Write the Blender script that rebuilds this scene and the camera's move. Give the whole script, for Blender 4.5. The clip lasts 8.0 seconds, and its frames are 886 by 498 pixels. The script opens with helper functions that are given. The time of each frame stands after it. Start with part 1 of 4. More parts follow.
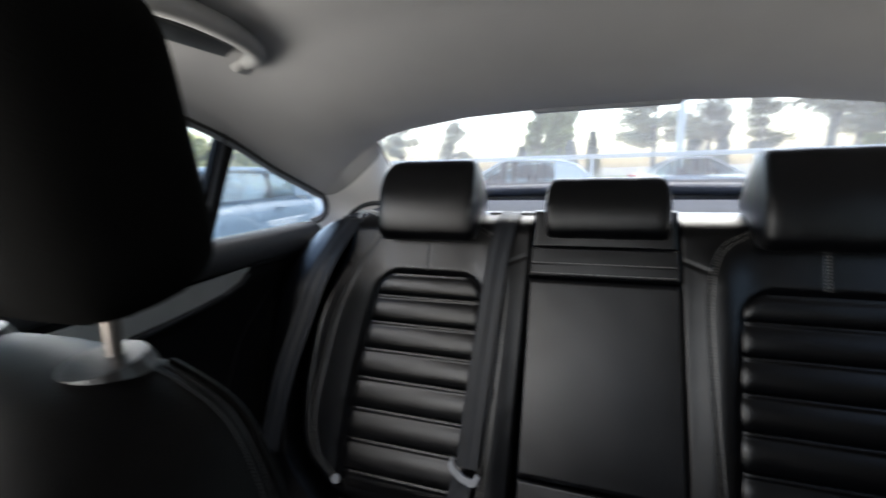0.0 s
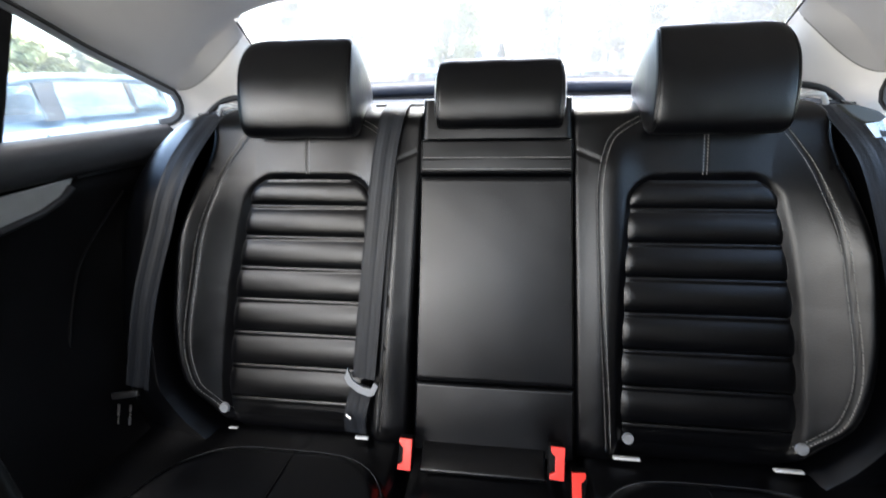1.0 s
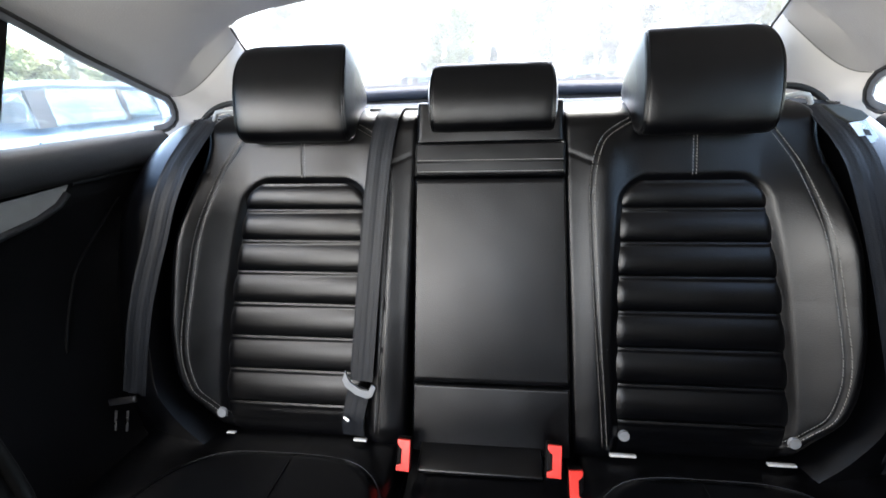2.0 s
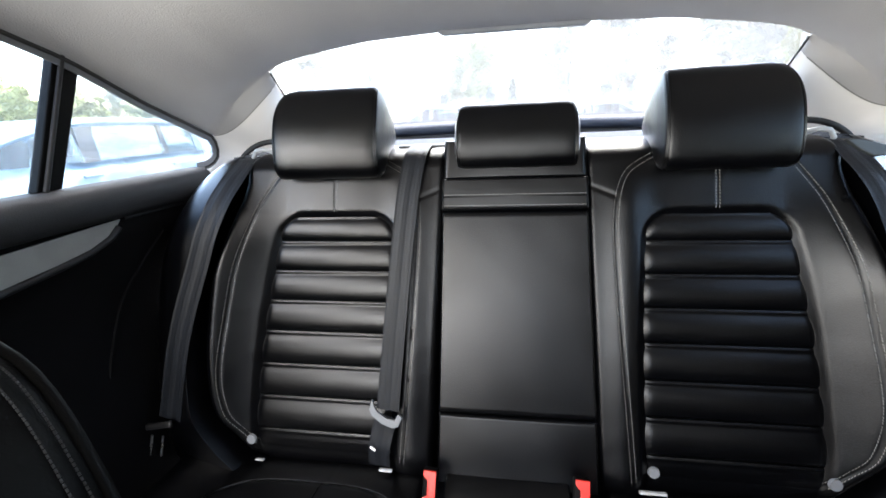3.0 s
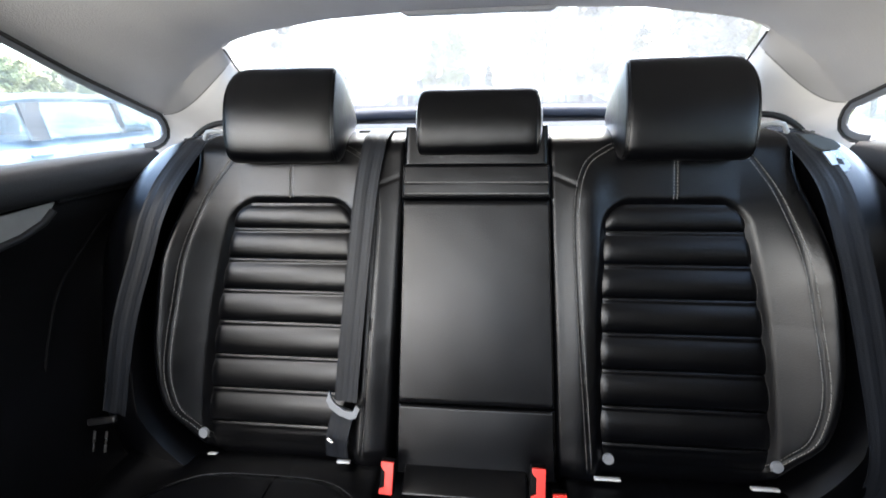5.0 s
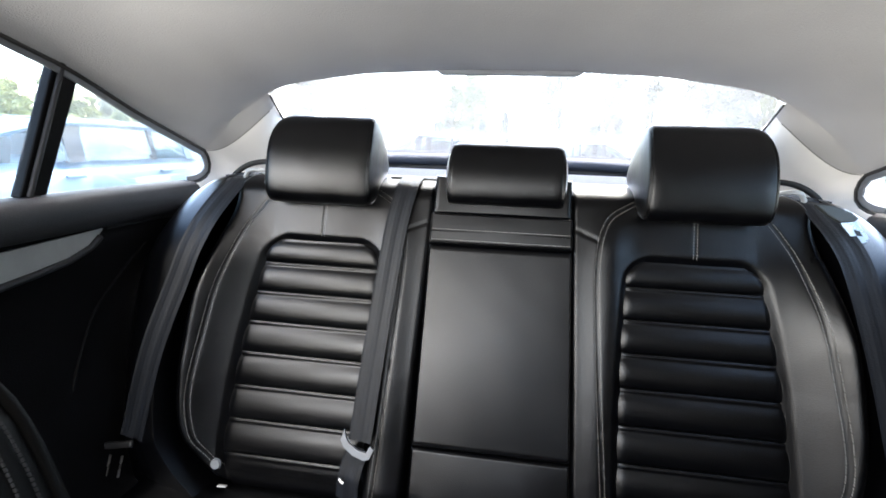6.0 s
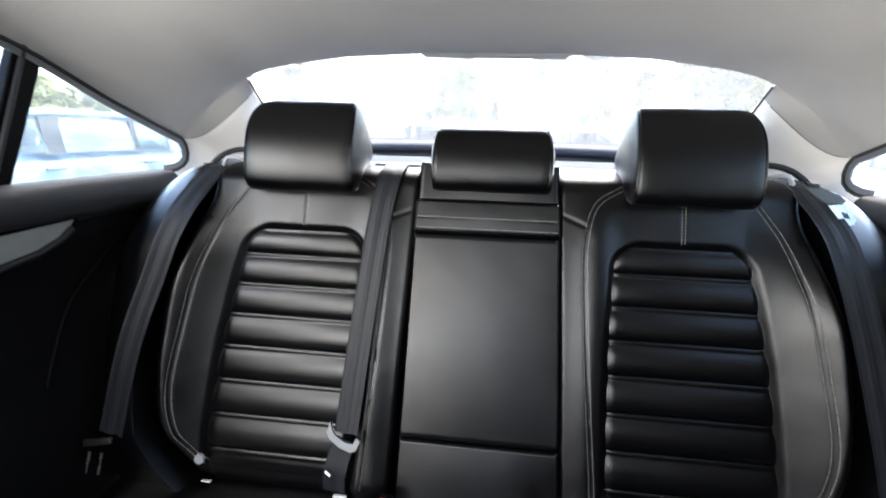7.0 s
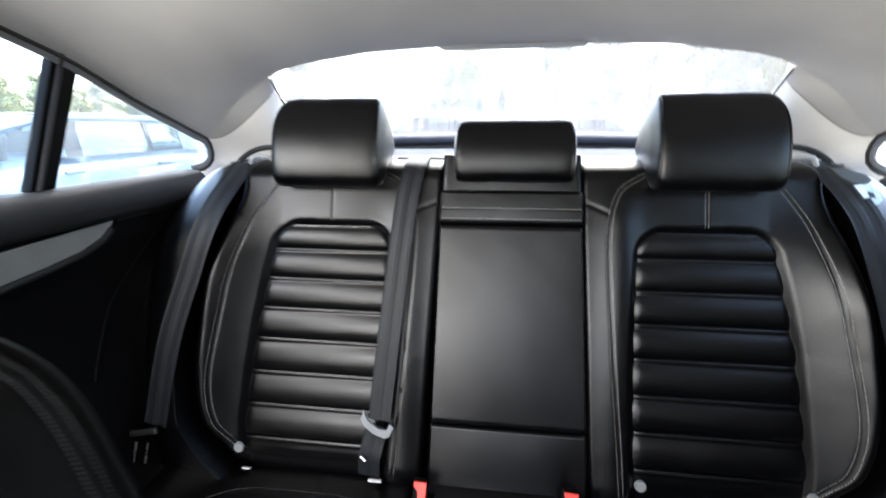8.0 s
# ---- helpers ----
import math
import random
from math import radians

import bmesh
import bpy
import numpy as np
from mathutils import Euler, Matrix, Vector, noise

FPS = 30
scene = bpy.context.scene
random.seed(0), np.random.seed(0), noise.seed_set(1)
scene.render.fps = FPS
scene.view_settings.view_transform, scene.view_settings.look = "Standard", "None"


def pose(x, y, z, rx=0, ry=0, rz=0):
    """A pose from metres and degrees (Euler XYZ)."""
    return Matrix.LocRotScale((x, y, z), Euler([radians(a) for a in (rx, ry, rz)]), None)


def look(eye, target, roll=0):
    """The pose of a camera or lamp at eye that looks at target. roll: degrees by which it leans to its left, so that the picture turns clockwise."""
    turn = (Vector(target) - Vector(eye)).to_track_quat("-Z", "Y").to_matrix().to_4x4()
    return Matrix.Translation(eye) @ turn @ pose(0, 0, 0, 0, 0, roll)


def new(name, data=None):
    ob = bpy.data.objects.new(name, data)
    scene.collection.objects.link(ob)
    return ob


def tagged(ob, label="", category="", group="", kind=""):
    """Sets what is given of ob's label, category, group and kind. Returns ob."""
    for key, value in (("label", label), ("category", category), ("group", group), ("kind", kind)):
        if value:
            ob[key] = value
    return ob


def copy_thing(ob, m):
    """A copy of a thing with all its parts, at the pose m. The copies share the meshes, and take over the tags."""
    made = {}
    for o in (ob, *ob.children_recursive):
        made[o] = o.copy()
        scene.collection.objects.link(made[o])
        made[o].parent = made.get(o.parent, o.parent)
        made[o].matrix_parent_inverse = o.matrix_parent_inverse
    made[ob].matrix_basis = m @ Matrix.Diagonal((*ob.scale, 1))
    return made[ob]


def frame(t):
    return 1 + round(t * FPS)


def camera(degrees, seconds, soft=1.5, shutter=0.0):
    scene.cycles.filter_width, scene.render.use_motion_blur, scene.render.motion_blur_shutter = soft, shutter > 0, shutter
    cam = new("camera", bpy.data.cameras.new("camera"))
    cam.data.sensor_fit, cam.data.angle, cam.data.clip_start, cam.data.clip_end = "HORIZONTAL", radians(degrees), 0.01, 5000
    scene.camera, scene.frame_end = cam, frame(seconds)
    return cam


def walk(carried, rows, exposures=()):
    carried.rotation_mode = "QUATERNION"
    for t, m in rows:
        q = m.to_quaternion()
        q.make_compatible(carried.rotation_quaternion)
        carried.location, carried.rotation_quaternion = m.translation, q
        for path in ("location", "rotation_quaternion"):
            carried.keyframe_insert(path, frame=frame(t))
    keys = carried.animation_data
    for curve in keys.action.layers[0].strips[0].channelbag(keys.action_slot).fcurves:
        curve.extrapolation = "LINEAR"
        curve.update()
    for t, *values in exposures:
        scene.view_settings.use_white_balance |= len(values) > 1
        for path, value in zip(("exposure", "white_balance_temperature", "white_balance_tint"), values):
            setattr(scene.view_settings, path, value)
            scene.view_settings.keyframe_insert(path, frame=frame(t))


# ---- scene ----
cam = camera(92.0, 8.0, 1.6, 0.5)
PATH = [
    (0, (-0.025, -0.847, 1.178), (-0.667, 1.012, 0.817), -1.5),
    (0.1, (-0.02, -0.838, 1.165), (-0.569, 1.054, 0.809), -1.6),
    (0.3, (-0.012, -0.812, 1.15), (-0.434, 1.089, 0.676), -1.5),
    (0.5, (-0.009, -0.785, 1.145), (-0.329, 1.1, 0.559), -0.3),
    (1, (0.005, -0.769, 1.12), (-0.242, 1.079, 0.395), -1.5),
    (1.2, (0.004, -0.761, 1.121), (-0.211, 1.069, 0.343), -1.0),
    (2.3, (0.008, -0.781, 1.12), (-0.222, 1.081, 0.428), -2.2),
    (2.5, (0.009, -0.779, 1.132), (-0.229, 1.085, 0.445), -1.3),
    (3, (-0.003, -0.798, 1.135), (-0.32, 1.088, 0.55), -2.7),
    (3.5, (-0.001, -0.8, 1.135), (-0.321, 1.09, 0.564), -2.4),
    (4, (-0.005, -0.797, 1.131), (-0.312, 1.092, 0.552), -1.0),
    (4.5, (0.005, -0.779, 1.132), (-0.206, 1.091, 0.454), -1.2),
    (4.7, (0.021, -0.774, 1.131), (-0.183, 1.096, 0.45), -1.4),
    (5.8, (0.008, -0.802, 1.143), (-0.202, 1.131, 0.673), 0.8),
    (6, (-0.005, -0.803, 1.151), (-0.252, 1.124, 0.679), 1.9),
    (6.5, (-0.012, -0.81, 1.151), (-0.289, 1.121, 0.708), 1.6),
    (7, (0.005, -0.786, 1.143), (-0.202, 1.136, 0.627), 1.5),
    (7.5, (-0.001, -0.776, 1.124), (-0.133, 1.119, 0.497), 2.5),
    (7.8, (0.005, -0.783, 1.136), (-0.256, 1.105, 0.527), -1.8),
    (8, (-0.023, -0.807, 1.145), (-0.272, 1.099, 0.592), -0.4),
]
EXPOSURES = [(0.0, 2.65), (0.3, 3.15), (0.6, 3.72), (1.0, 3.92), (8.0, 3.98)]
walk(cam, [(t, look(eye, target, roll)) for t, eye, target, roll in PATH], EXPOSURES)

# ---- daylight: bright overcast sky with a veiled high sun behind the car ----
SUN_DIR = Vector((0.1, 0.5, 0.85)).normalized()
world = bpy.data.worlds.new("sky")
scene.world = world
world.use_nodes = True
wn = world.node_tree
sky = wn.nodes.new("ShaderNodeTexSky")
sky.sky_type = "NISHITA"
sky.sun_disc = False
sky.sun_elevation = math.asin(SUN_DIR.z)
sky.sun_rotation = math.atan2(SUN_DIR.x, SUN_DIR.y)
sky.air_density, sky.dust_density, sky.ozone_density = 1.0, 3.6, 1.3
wn.nodes["Background"].inputs["Strength"].default_value = 0.15
wn.links.new(sky.outputs["Color"], wn.nodes["Background"].inputs["Color"])
sun_data = bpy.data.lights.new("sun", "SUN")
sun_data.energy, sun_data.angle, sun_data.color = 0.5, radians(40), (1.0, 0.93, 0.83)
sun = new("sun", sun_data)
sun.matrix_world = look(SUN_DIR * 50, (0, 0, 0))
# added fill lamp in the fore part of the passenger-side rear window
side_fill = bpy.data.lights.new("side_window_fill", "AREA")
side_fill.shape, side_fill.size, side_fill.size_y = "RECTANGLE", 0.5, 0.13
side_fill.energy, side_fill.color = 0.72, (1.0, 0.95, 0.88)
lamp_1 = new("side_window_fill", side_fill)
lamp_1.matrix_world = look((-0.735, -0.66, 1.235), (0.6, -0.62, 1.05))
# a second added lamp, standing in for daylight at the passenger's front window
front_fill = bpy.data.lights.new("front_window_fill", "AREA")
front_fill.shape, front_fill.size, front_fill.size_y = "RECTANGLE", 0.75, 0.2
front_fill.energy, front_fill.color = 2.9, (1.0, 0.94, 0.84)
lamp_3 = new("front_window_fill", front_fill)
lamp_3.matrix_world = look((-0.76, -1.62, 1.035), (0.1, -1.1, 0.9))
# and a third added one at the windscreen
screen_fill = bpy.data.lights.new("windscreen_fill", "AREA")
screen_fill.shape, screen_fill.size, screen_fill.size_y = "RECTANGLE", 1.0, 0.22
screen_fill.energy, screen_fill.color = 1.15, (1.0, 0.985, 0.965)
lamp_2 = new("windscreen_fill", screen_fill)
lamp_2.matrix_world = look((-0.27, -1.96, 1.3), (-0.2, -1.0, 1.1))


# ---- materials ----
def material(name, base, rough=0.5, metal=0.0, vary=0.15, scale=8.0, grain=0.0, grain_size=0.002, cells=False,
             spec=0.5, coat=0.0, object_vary=0.0, sheen=0.0, leather=False):
    """Principled material with two scales of tone and fine relief, in metres."""
    m = bpy.data.materials.new(name)
    m.use_nodes = True
    t = m.node_tree
    b = t.nodes["Principled BSDF"]
    b.inputs["Roughness"].default_value = rough
    b.inputs["Metallic"].default_value = metal
    b.inputs["Specular IOR Level"].default_value = spec
    b.inputs["Coat Weight"].default_value = coat
    b.inputs["Sheen Weight"].default_value = sheen
    where = t.nodes.new("ShaderNodeTexCoord")
    big = t.nodes.new("ShaderNodeTexNoise")
    big.inputs["Scale"].default_value = scale
    big.inputs["Detail"].default_value = 6
    t.links.new(where.outputs["Object"], big.inputs["Vector"])
    ramp = t.nodes.new("ShaderNodeMapRange")
    ramp.inputs["From Min"].default_value, ramp.inputs["From Max"].default_value = 0.3, 0.7
    ramp.inputs["To Min"].default_value, ramp.inputs["To Max"].default_value = 1 - vary, 1 + vary
    t.links.new(big.outputs["Fac"], ramp.inputs["Value"])
    tone = t.nodes.new("ShaderNodeVectorMath")
    tone.operation = "SCALE"
    tone.inputs[0].default_value = base[:3]
    t.links.new(ramp.outputs["Result"], tone.inputs["Scale"])
    colour = tone.outputs["Vector"]
    if object_vary:
        info = t.nodes.new("ShaderNodeObjectInfo")
        r2 = t.nodes.new("ShaderNodeMapRange")
        r2.inputs["To Min"].default_value, r2.inputs["To Max"].default_value = 1 - object_vary, 1 + object_vary
        t.links.new(info.outputs["Random"], r2.inputs["Value"])
        tone2 = t.nodes.new("ShaderNodeVectorMath")
        tone2.operation = "SCALE"
        t.links.new(colour, tone2.inputs[0])
        t.links.new(r2.outputs["Result"], tone2.inputs["Scale"])
        colour = tone2.outputs["Vector"]
    t.links.new(colour, b.inputs["Base Color"])
    gloss = t.nodes.new("ShaderNodeMapRange")
    gloss.inputs["To Min"].default_value, gloss.inputs["To Max"].default_value = max(0.02, rough - 0.05), min(1, rough + 0.05)
    t.links.new(big.outputs["Fac"], gloss.inputs["Value"])
    t.links.new(gloss.outputs["Result"], b.inputs["Roughness"])
    if grain:
        if cells:
            fine = t.nodes.new("ShaderNodeTexVoronoi")
            fine.inputs["Scale"].default_value = 1 / grain_size
            out = fine.outputs["Distance"]
        else:
            fine = t.nodes.new("ShaderNodeTexNoise")
            fine.inputs["Scale"].default_value = 1 / grain_size
            fine.inputs["Detail"].default_value = 3
            out = fine.outputs["Fac"]
        t.links.new(where.outputs["Object"], fine.inputs["Vector"])
        bump = t.nodes.new("ShaderNodeBump")
        bump.inputs["Strength"].default_value = grain
        bump.inputs["Distance"].default_value = grain_size * 0.5
        t.links.new(out, bump.inputs["Height"])
        t.links.new(bump.outputs["Normal"], b.inputs["Normal"])
    if leather:
        # dyed hide under a thin satin finish: short-tailed gloss over a near-black body
        body = t.nodes.new("ShaderNodeBsdfDiffuse")
        finish = t.nodes.new("ShaderNodeBsdfAnisotropic")
        finish.distribution = "BECKMANN"
        finish.inputs["Color"].default_value = (0.88, 0.88, 0.9, 1)
        edge = t.nodes.new("ShaderNodeFresnel")
        edge.inputs["IOR"].default_value = 1.45
        mix = t.nodes.new("ShaderNodeMixShader")
        t.links.new(colour, body.inputs["Color"])
        t.links.new(gloss.outputs["Result"], finish.inputs["Roughness"])
        for node in (body, finish, edge):
            t.links.new(bump.outputs["Normal"], node.inputs["Normal"])
        t.links.new(edge.outputs["Fac"], mix.inputs["Fac"])
        t.links.new(body.outputs["BSDF"], mix.inputs[1])
        t.links.new(finish.outputs["BSDF"], mix.inputs[2])
        t.links.new(mix.outputs["Shader"], t.nodes["Material Output"].inputs["Surface"])
        t.nodes.remove(b)
    return m


def glass_material(name, tint, gloss=0.5, haze=0.0):
    """A thin pane: clear, with the gloss that a pane has at a slant and a pale film, lit by the daylight, that paints
    in veiling glare along with dust.
    """
    m = bpy.data.materials.new(name)
    m.use_nodes = True
    t = m.node_tree
    t.nodes.remove(t.nodes["Principled BSDF"])
    clear = t.nodes.new("ShaderNodeBsdfTransparent")
    clear.inputs["Color"].default_value = (*tint, 1)
    shine = t.nodes.new("ShaderNodeBsdfGlossy")
    shine.inputs["Roughness"].default_value = 0.02
    slant = t.nodes.new("ShaderNodeFresnel")
    slant.inputs["IOR"].default_value = 1.45
    part_of = t.nodes.new("ShaderNodeMath")
    part_of.operation = "MULTIPLY"
    part_of.inputs[1].default_value = gloss
    t.links.new(slant.outputs["Fac"], part_of.inputs[0])
    mix = t.nodes.new("ShaderNodeMixShader")
    t.links.new(part_of.outputs["Value"], mix.inputs["Fac"])
    t.links.new(clear.outputs["BSDF"], mix.inputs[1])
    t.links.new(shine.outputs["BSDF"], mix.inputs[2])
    film = t.nodes.new("ShaderNodeBsdfTranslucent")
    film.inputs["Color"].default_value = (0.85, 0.86, 0.88, 1)
    mottle = t.nodes.new("ShaderNodeTexNoise")
    mottle.inputs["Scale"].default_value = 5
    amount = t.nodes.new("ShaderNodeMapRange")
    amount.inputs["To Min"].default_value, amount.inputs["To Max"].default_value = haze * 0.7, haze * 1.3
    t.links.new(mottle.outputs["Fac"], amount.inputs["Value"])
    hazed = t.nodes.new("ShaderNodeMixShader")
    t.links.new(amount.outputs["Result"], hazed.inputs["Fac"])
    t.links.new(mix.outputs["Shader"], hazed.inputs[1])
    t.links.new(film.outputs["BSDF"], hazed.inputs[2])
    t.links.new(hazed.outputs["Shader"], t.nodes["Material Output"].inputs["Surface"])
    return m


LEATHER = material("black_leather", (0.0012, 0.0013, 0.0017), 0.39, vary=0.2, scale=14, grain=0.16, grain_size=0.0019, cells=True, spec=0.5, leather=True)
LEATHER_SMOOTH = material("black_leather_smooth", (0.0012, 0.0013, 0.0017), 0.39, vary=0.2, scale=10, grain=0.12, grain_size=0.0016, cells=True, spec=0.5, leather=True)
VINYL = material("black_vinyl", (0.003, 0.003, 0.0035), 0.6, vary=0.25, grain=0.3, grain_size=0.002, cells=True, spec=0.08)
THREAD = material("grey_thread", (0.21, 0.207, 0.2), 0.85, vary=0.2, scale=60)
DARK_THREAD = material("dark_thread", (0.06, 0.064, 0.072), 0.85, vary=0.2, scale=60)
HEADLINER = material("grey_headliner_fabric", (0.335, 0.333, 0.33), 0.95, vary=0.05, scale=5, grain=0.5, grain_size=0.0025, spec=0.1, sheen=0.1)
# lightened beyond the headliner: the rear window's glow is put into this grey
PILLAR = material("lightened_grey_trim", (0.68, 0.67, 0.645), 0.75, vary=0.04, scale=6, grain=0.3, grain_size=0.002, spec=0.25)
SOFT_BLACK = material("soft_black_plastic", (0.012, 0.0125, 0.015), 0.62, vary=0.15, grain=0.3, grain_size=0.0018, cells=True, spec=0.35)
HARD_BLACK = material("hard_black_plastic", (0.012, 0.012, 0.013), 0.35, vary=0.2, grain=0.15, grain_size=0.003)
SILVER = material("brushed_silver_inlay", (0.36, 0.36, 0.35), 0.42, metal=0.6, vary=0.06, scale=30, grain=0.1, grain_size=0.004)
WEBBING = material("black_seat_belt_webbing", (0.009, 0.0105, 0.014), 0.5, vary=0.15, scale=40, grain=0.5, grain_size=0.0022, spec=0.25)
STEEL = material("bright_steel", (0.6, 0.6, 0.6), 0.28, metal=1.0, vary=0.08, scale=30)
GREY_PLASTIC = material("grey_plastic", (0.17, 0.18, 0.2), 0.45, vary=0.08, scale=40)
DARK_GREY = material("dark_grey_plastic", (0.035, 0.04, 0.043), 0.45, vary=0.1, scale=40)
WHITE_PLASTIC = material("white_plastic", (0.5, 0.51, 0.53), 0.4, vary=0.05, scale=40)
RED_PLASTIC = material("red_plastic", (0.72, 0.035, 0.025), 0.35, vary=0.06, scale=40)
RUBBER = material("black_rubber", (0.012, 0.012, 0.012), 0.7, vary=0.2, grain=0.2, grain_size=0.003)
SHELF = material("grey_shelf_fabric", (0.032, 0.037, 0.05), 0.85, vary=0.15, scale=9, grain=0.5, grain_size=0.003, spec=0.2)
CARPET = material("black_carpet", (0.008, 0.008, 0.009), 0.95, vary=0.3, grain=0.7, grain_size=0.004)
# the pale film in these panes washes out the view as glare does
GLASS = glass_material("hazed_clear_glass", (0.93, 0.97, 0.96), 0.5, 0.03)
REAR_GLASS = glass_material("hazed_rear_glass", (0.88, 0.92, 0.92), 0.5, 0.026)
SHADOWED_GLASS = glass_material("car_glass", (0.72, 0.79, 0.81), 0.4)
ASPHALT = material("asphalt", (0.2, 0.193, 0.18), 0.9, vary=0.16, scale=1.5, grain=0.6, grain_size=0.02)
PAINT_LINE = material("worn_white_road_paint", (0.6, 0.6, 0.57), 0.8, vary=0.25, scale=4)
BLUE_PAINT = material("light_blue_car_paint", (0.09, 0.15, 0.215), 0.5, vary=0.03, coat=0.15)
WHITE_PAINT = material("white_car_paint", (0.75, 0.76, 0.77), 0.25, vary=0.03, coat=1.0)
GREY_PAINT = material("silver_car_paint", (0.42, 0.44, 0.46), 0.3, metal=0.3, vary=0.03, coat=1.0)
TYRE = material("tyre_rubber", (0.02, 0.02, 0.02), 0.8, vary=0.2)
RIM = material("alloy_rim", (0.5, 0.5, 0.5), 0.35, metal=0.9, vary=0.08)
TAIL_RED = material("red_lens", (0.4, 0.02, 0.02), 0.2, coat=1.0)
CLEAR_LENS = material("clear_lens", (0.6, 0.62, 0.63), 0.15, coat=1.0)
BARK = material("bark", (0.34, 0.3, 0.25), 0.9, vary=0.3, scale=6, grain=0.7, grain_size=0.03)
SPRING_LEAF = material("spring_leaf", (0.38, 0.38, 0.17), 0.6, vary=0.35, scale=0.8, object_vary=0.25)
OLIVE_LEAF = material("olive_leaf", (0.42, 0.39, 0.28), 0.6, vary=0.4, scale=0.6, object_vary=0.25)
NEEDLE = material("conifer_needles", (0.2, 0.22, 0.17), 0.7, vary=0.35, scale=0.9, object_vary=0.25)
GRASS = material("grass", (0.1, 0.13, 0.05), 0.9, vary=0.35, scale=0.5, grain=0.7, grain_size=0.05)
POLE_PAINT = material("white_pole_paint", (0.75, 0.75, 0.73), 0.5, vary=0.06)


# ---- mesh helpers ----
def from_arrays(verts, faces, smooth=True):
    me = bpy.data.meshes.new("mesh")
    me.from_pydata([tuple(v) for v in verts], [], [tuple(f) for f in faces])
    if smooth:
        bm = bmesh.new()
        bm.from_mesh(me)
        bmesh.ops.recalc_face_normals(bm, faces=bm.faces)
        bm.to_mesh(me)
        bm.free()
        me.polygons.foreach_set("use_smooth", [True] * len(me.polygons))
        me.set_sharp_from_angle(angle=radians(48))
    me.update()
    return me


def grid_faces(nu, nv, start=0, close_u=False):
    out = []
    for i in range(nu if close_u else nu - 1):
        for j in range(nv - 1):
            a, b = start + i * nv + j, start + ((i + 1) % nu) * nv + j
            out.append((a, b, b + 1, a + 1))
    return out


def solid(front, back):
    """A closed body between a grid of points and its shifted copy (or a second grid)."""
    nu, nv = front.shape[:2]
    shift = np.asarray(back, float)
    rear = front + shift if shift.ndim == 1 else shift
    n = nu * nv
    verts = list(front.reshape(-1, 3)) + list(rear.reshape(-1, 3))
    faces = grid_faces(nu, nv) + [f[::-1] for f in grid_faces(nu, nv, n)]
    rim = [(i, 0) for i in range(nu)] + [(nu - 1, j) for j in range(1, nv)] + [(i, nv - 1) for i in range(nu - 2, -1, -1)] + [(0, j) for j in range(nv - 2, 0, -1)]
    for k in range(len(rim)):
        p, q = rim[k][0] * nv + rim[k][1], rim[(k + 1) % len(rim)][0] * nv + rim[(k + 1) % len(rim)][1]
        faces.append((q, p, n + p, n + q))
    return from_arrays(verts, faces)


def box_mesh(sx, sy, sz, r=0.0, seg=2, m=None):
    bm = bmesh.new()
    bmesh.ops.create_cube(bm, size=1)
    bmesh.ops.scale(bm, vec=(sx, sy, sz), verts=bm.verts)
    if r:
        bmesh.ops.bevel(bm, geom=bm.edges[:] + bm.verts[:], offset=r, segments=seg, profile=0.6, affect="EDGES")
    if m is not None:
        bmesh.ops.transform(bm, matrix=m, verts=bm.verts)
    me = bpy.data.meshes.new("mesh")
    bm.to_mesh(me)
    bm.free()
    if r:
        me.polygons.foreach_set("use_smooth", [True] * len(me.polygons))
    return me


def tube_mesh(points, radius, sides=8, caps=True):
    """A round rod along points; radius may be one number or one a point."""
    pts = [Vector(p) for p in points]
    n = len(pts)
    rad = [radius] * n if isinstance(radius, (int, float)) else list(radius)
    verts, faces = [], []
    side = None
    for k, p in enumerate(pts):
        d = (pts[min(k + 1, n - 1)] - pts[max(k - 1, 0)]).normalized()
        if side is None:
            side = d.orthogonal().normalized()
        side = (side - d * side.dot(d)).normalized()
        up = d.cross(side)
        for q in range(sides):
            a = 2 * math.pi * q / sides
            verts.append(p + rad[k] * (math.cos(a) * side + math.sin(a) * up))
    for k in range(n - 1):
        for q in range(sides):
            a, b = k * sides + q, k * sides + (q + 1) % sides
            faces.append((a, b, b + sides, a + sides))
    if caps:
        faces.append(tuple(range(sides))[::-1])
        faces.append(tuple((n - 1) * sides + q for q in range(sides)))
    return from_arrays(verts, faces)


def plate_mesh(outline, depth, bevel=0.0, seg=2):
    """A flat plate: an outline of 3D points, thickened by the vector depth."""
    bm = bmesh.new()
    vs = [bm.verts.new(p) for p in outline]
    f = bm.faces.new(vs)
    ext = bmesh.ops.extrude_face_region(bm, geom=[f])
    bmesh.ops.translate(bm, vec=depth, verts=[g for g in ext["geom"] if isinstance(g, bmesh.types.BMVert)])
    bmesh.ops.recalc_face_normals(bm, faces=bm.faces)
    if bevel:
        bmesh.ops.bevel(bm, geom=bm.edges[:], offset=bevel, segments=seg, profile=0.6, affect="EDGES", clamp_overlap=True)
    me = bpy.data.meshes.new("mesh")
    bm.to_mesh(me)
    bm.free()
    return me


def joined(meshes):
    verts, faces = [], []
    for me in meshes:
        base = len(verts)
        verts += [v.co.copy() for v in me.vertices]
        faces += [tuple(base + i for i in p.vertices) for p in me.polygons]
    return from_arrays(verts, faces)


def thing(name, at, label, category, group="", kind=""):
    ob = new(name)
    ob.empty_display_size = 0.1
    ob.location = at
    return tagged(ob, label, category, group, kind)


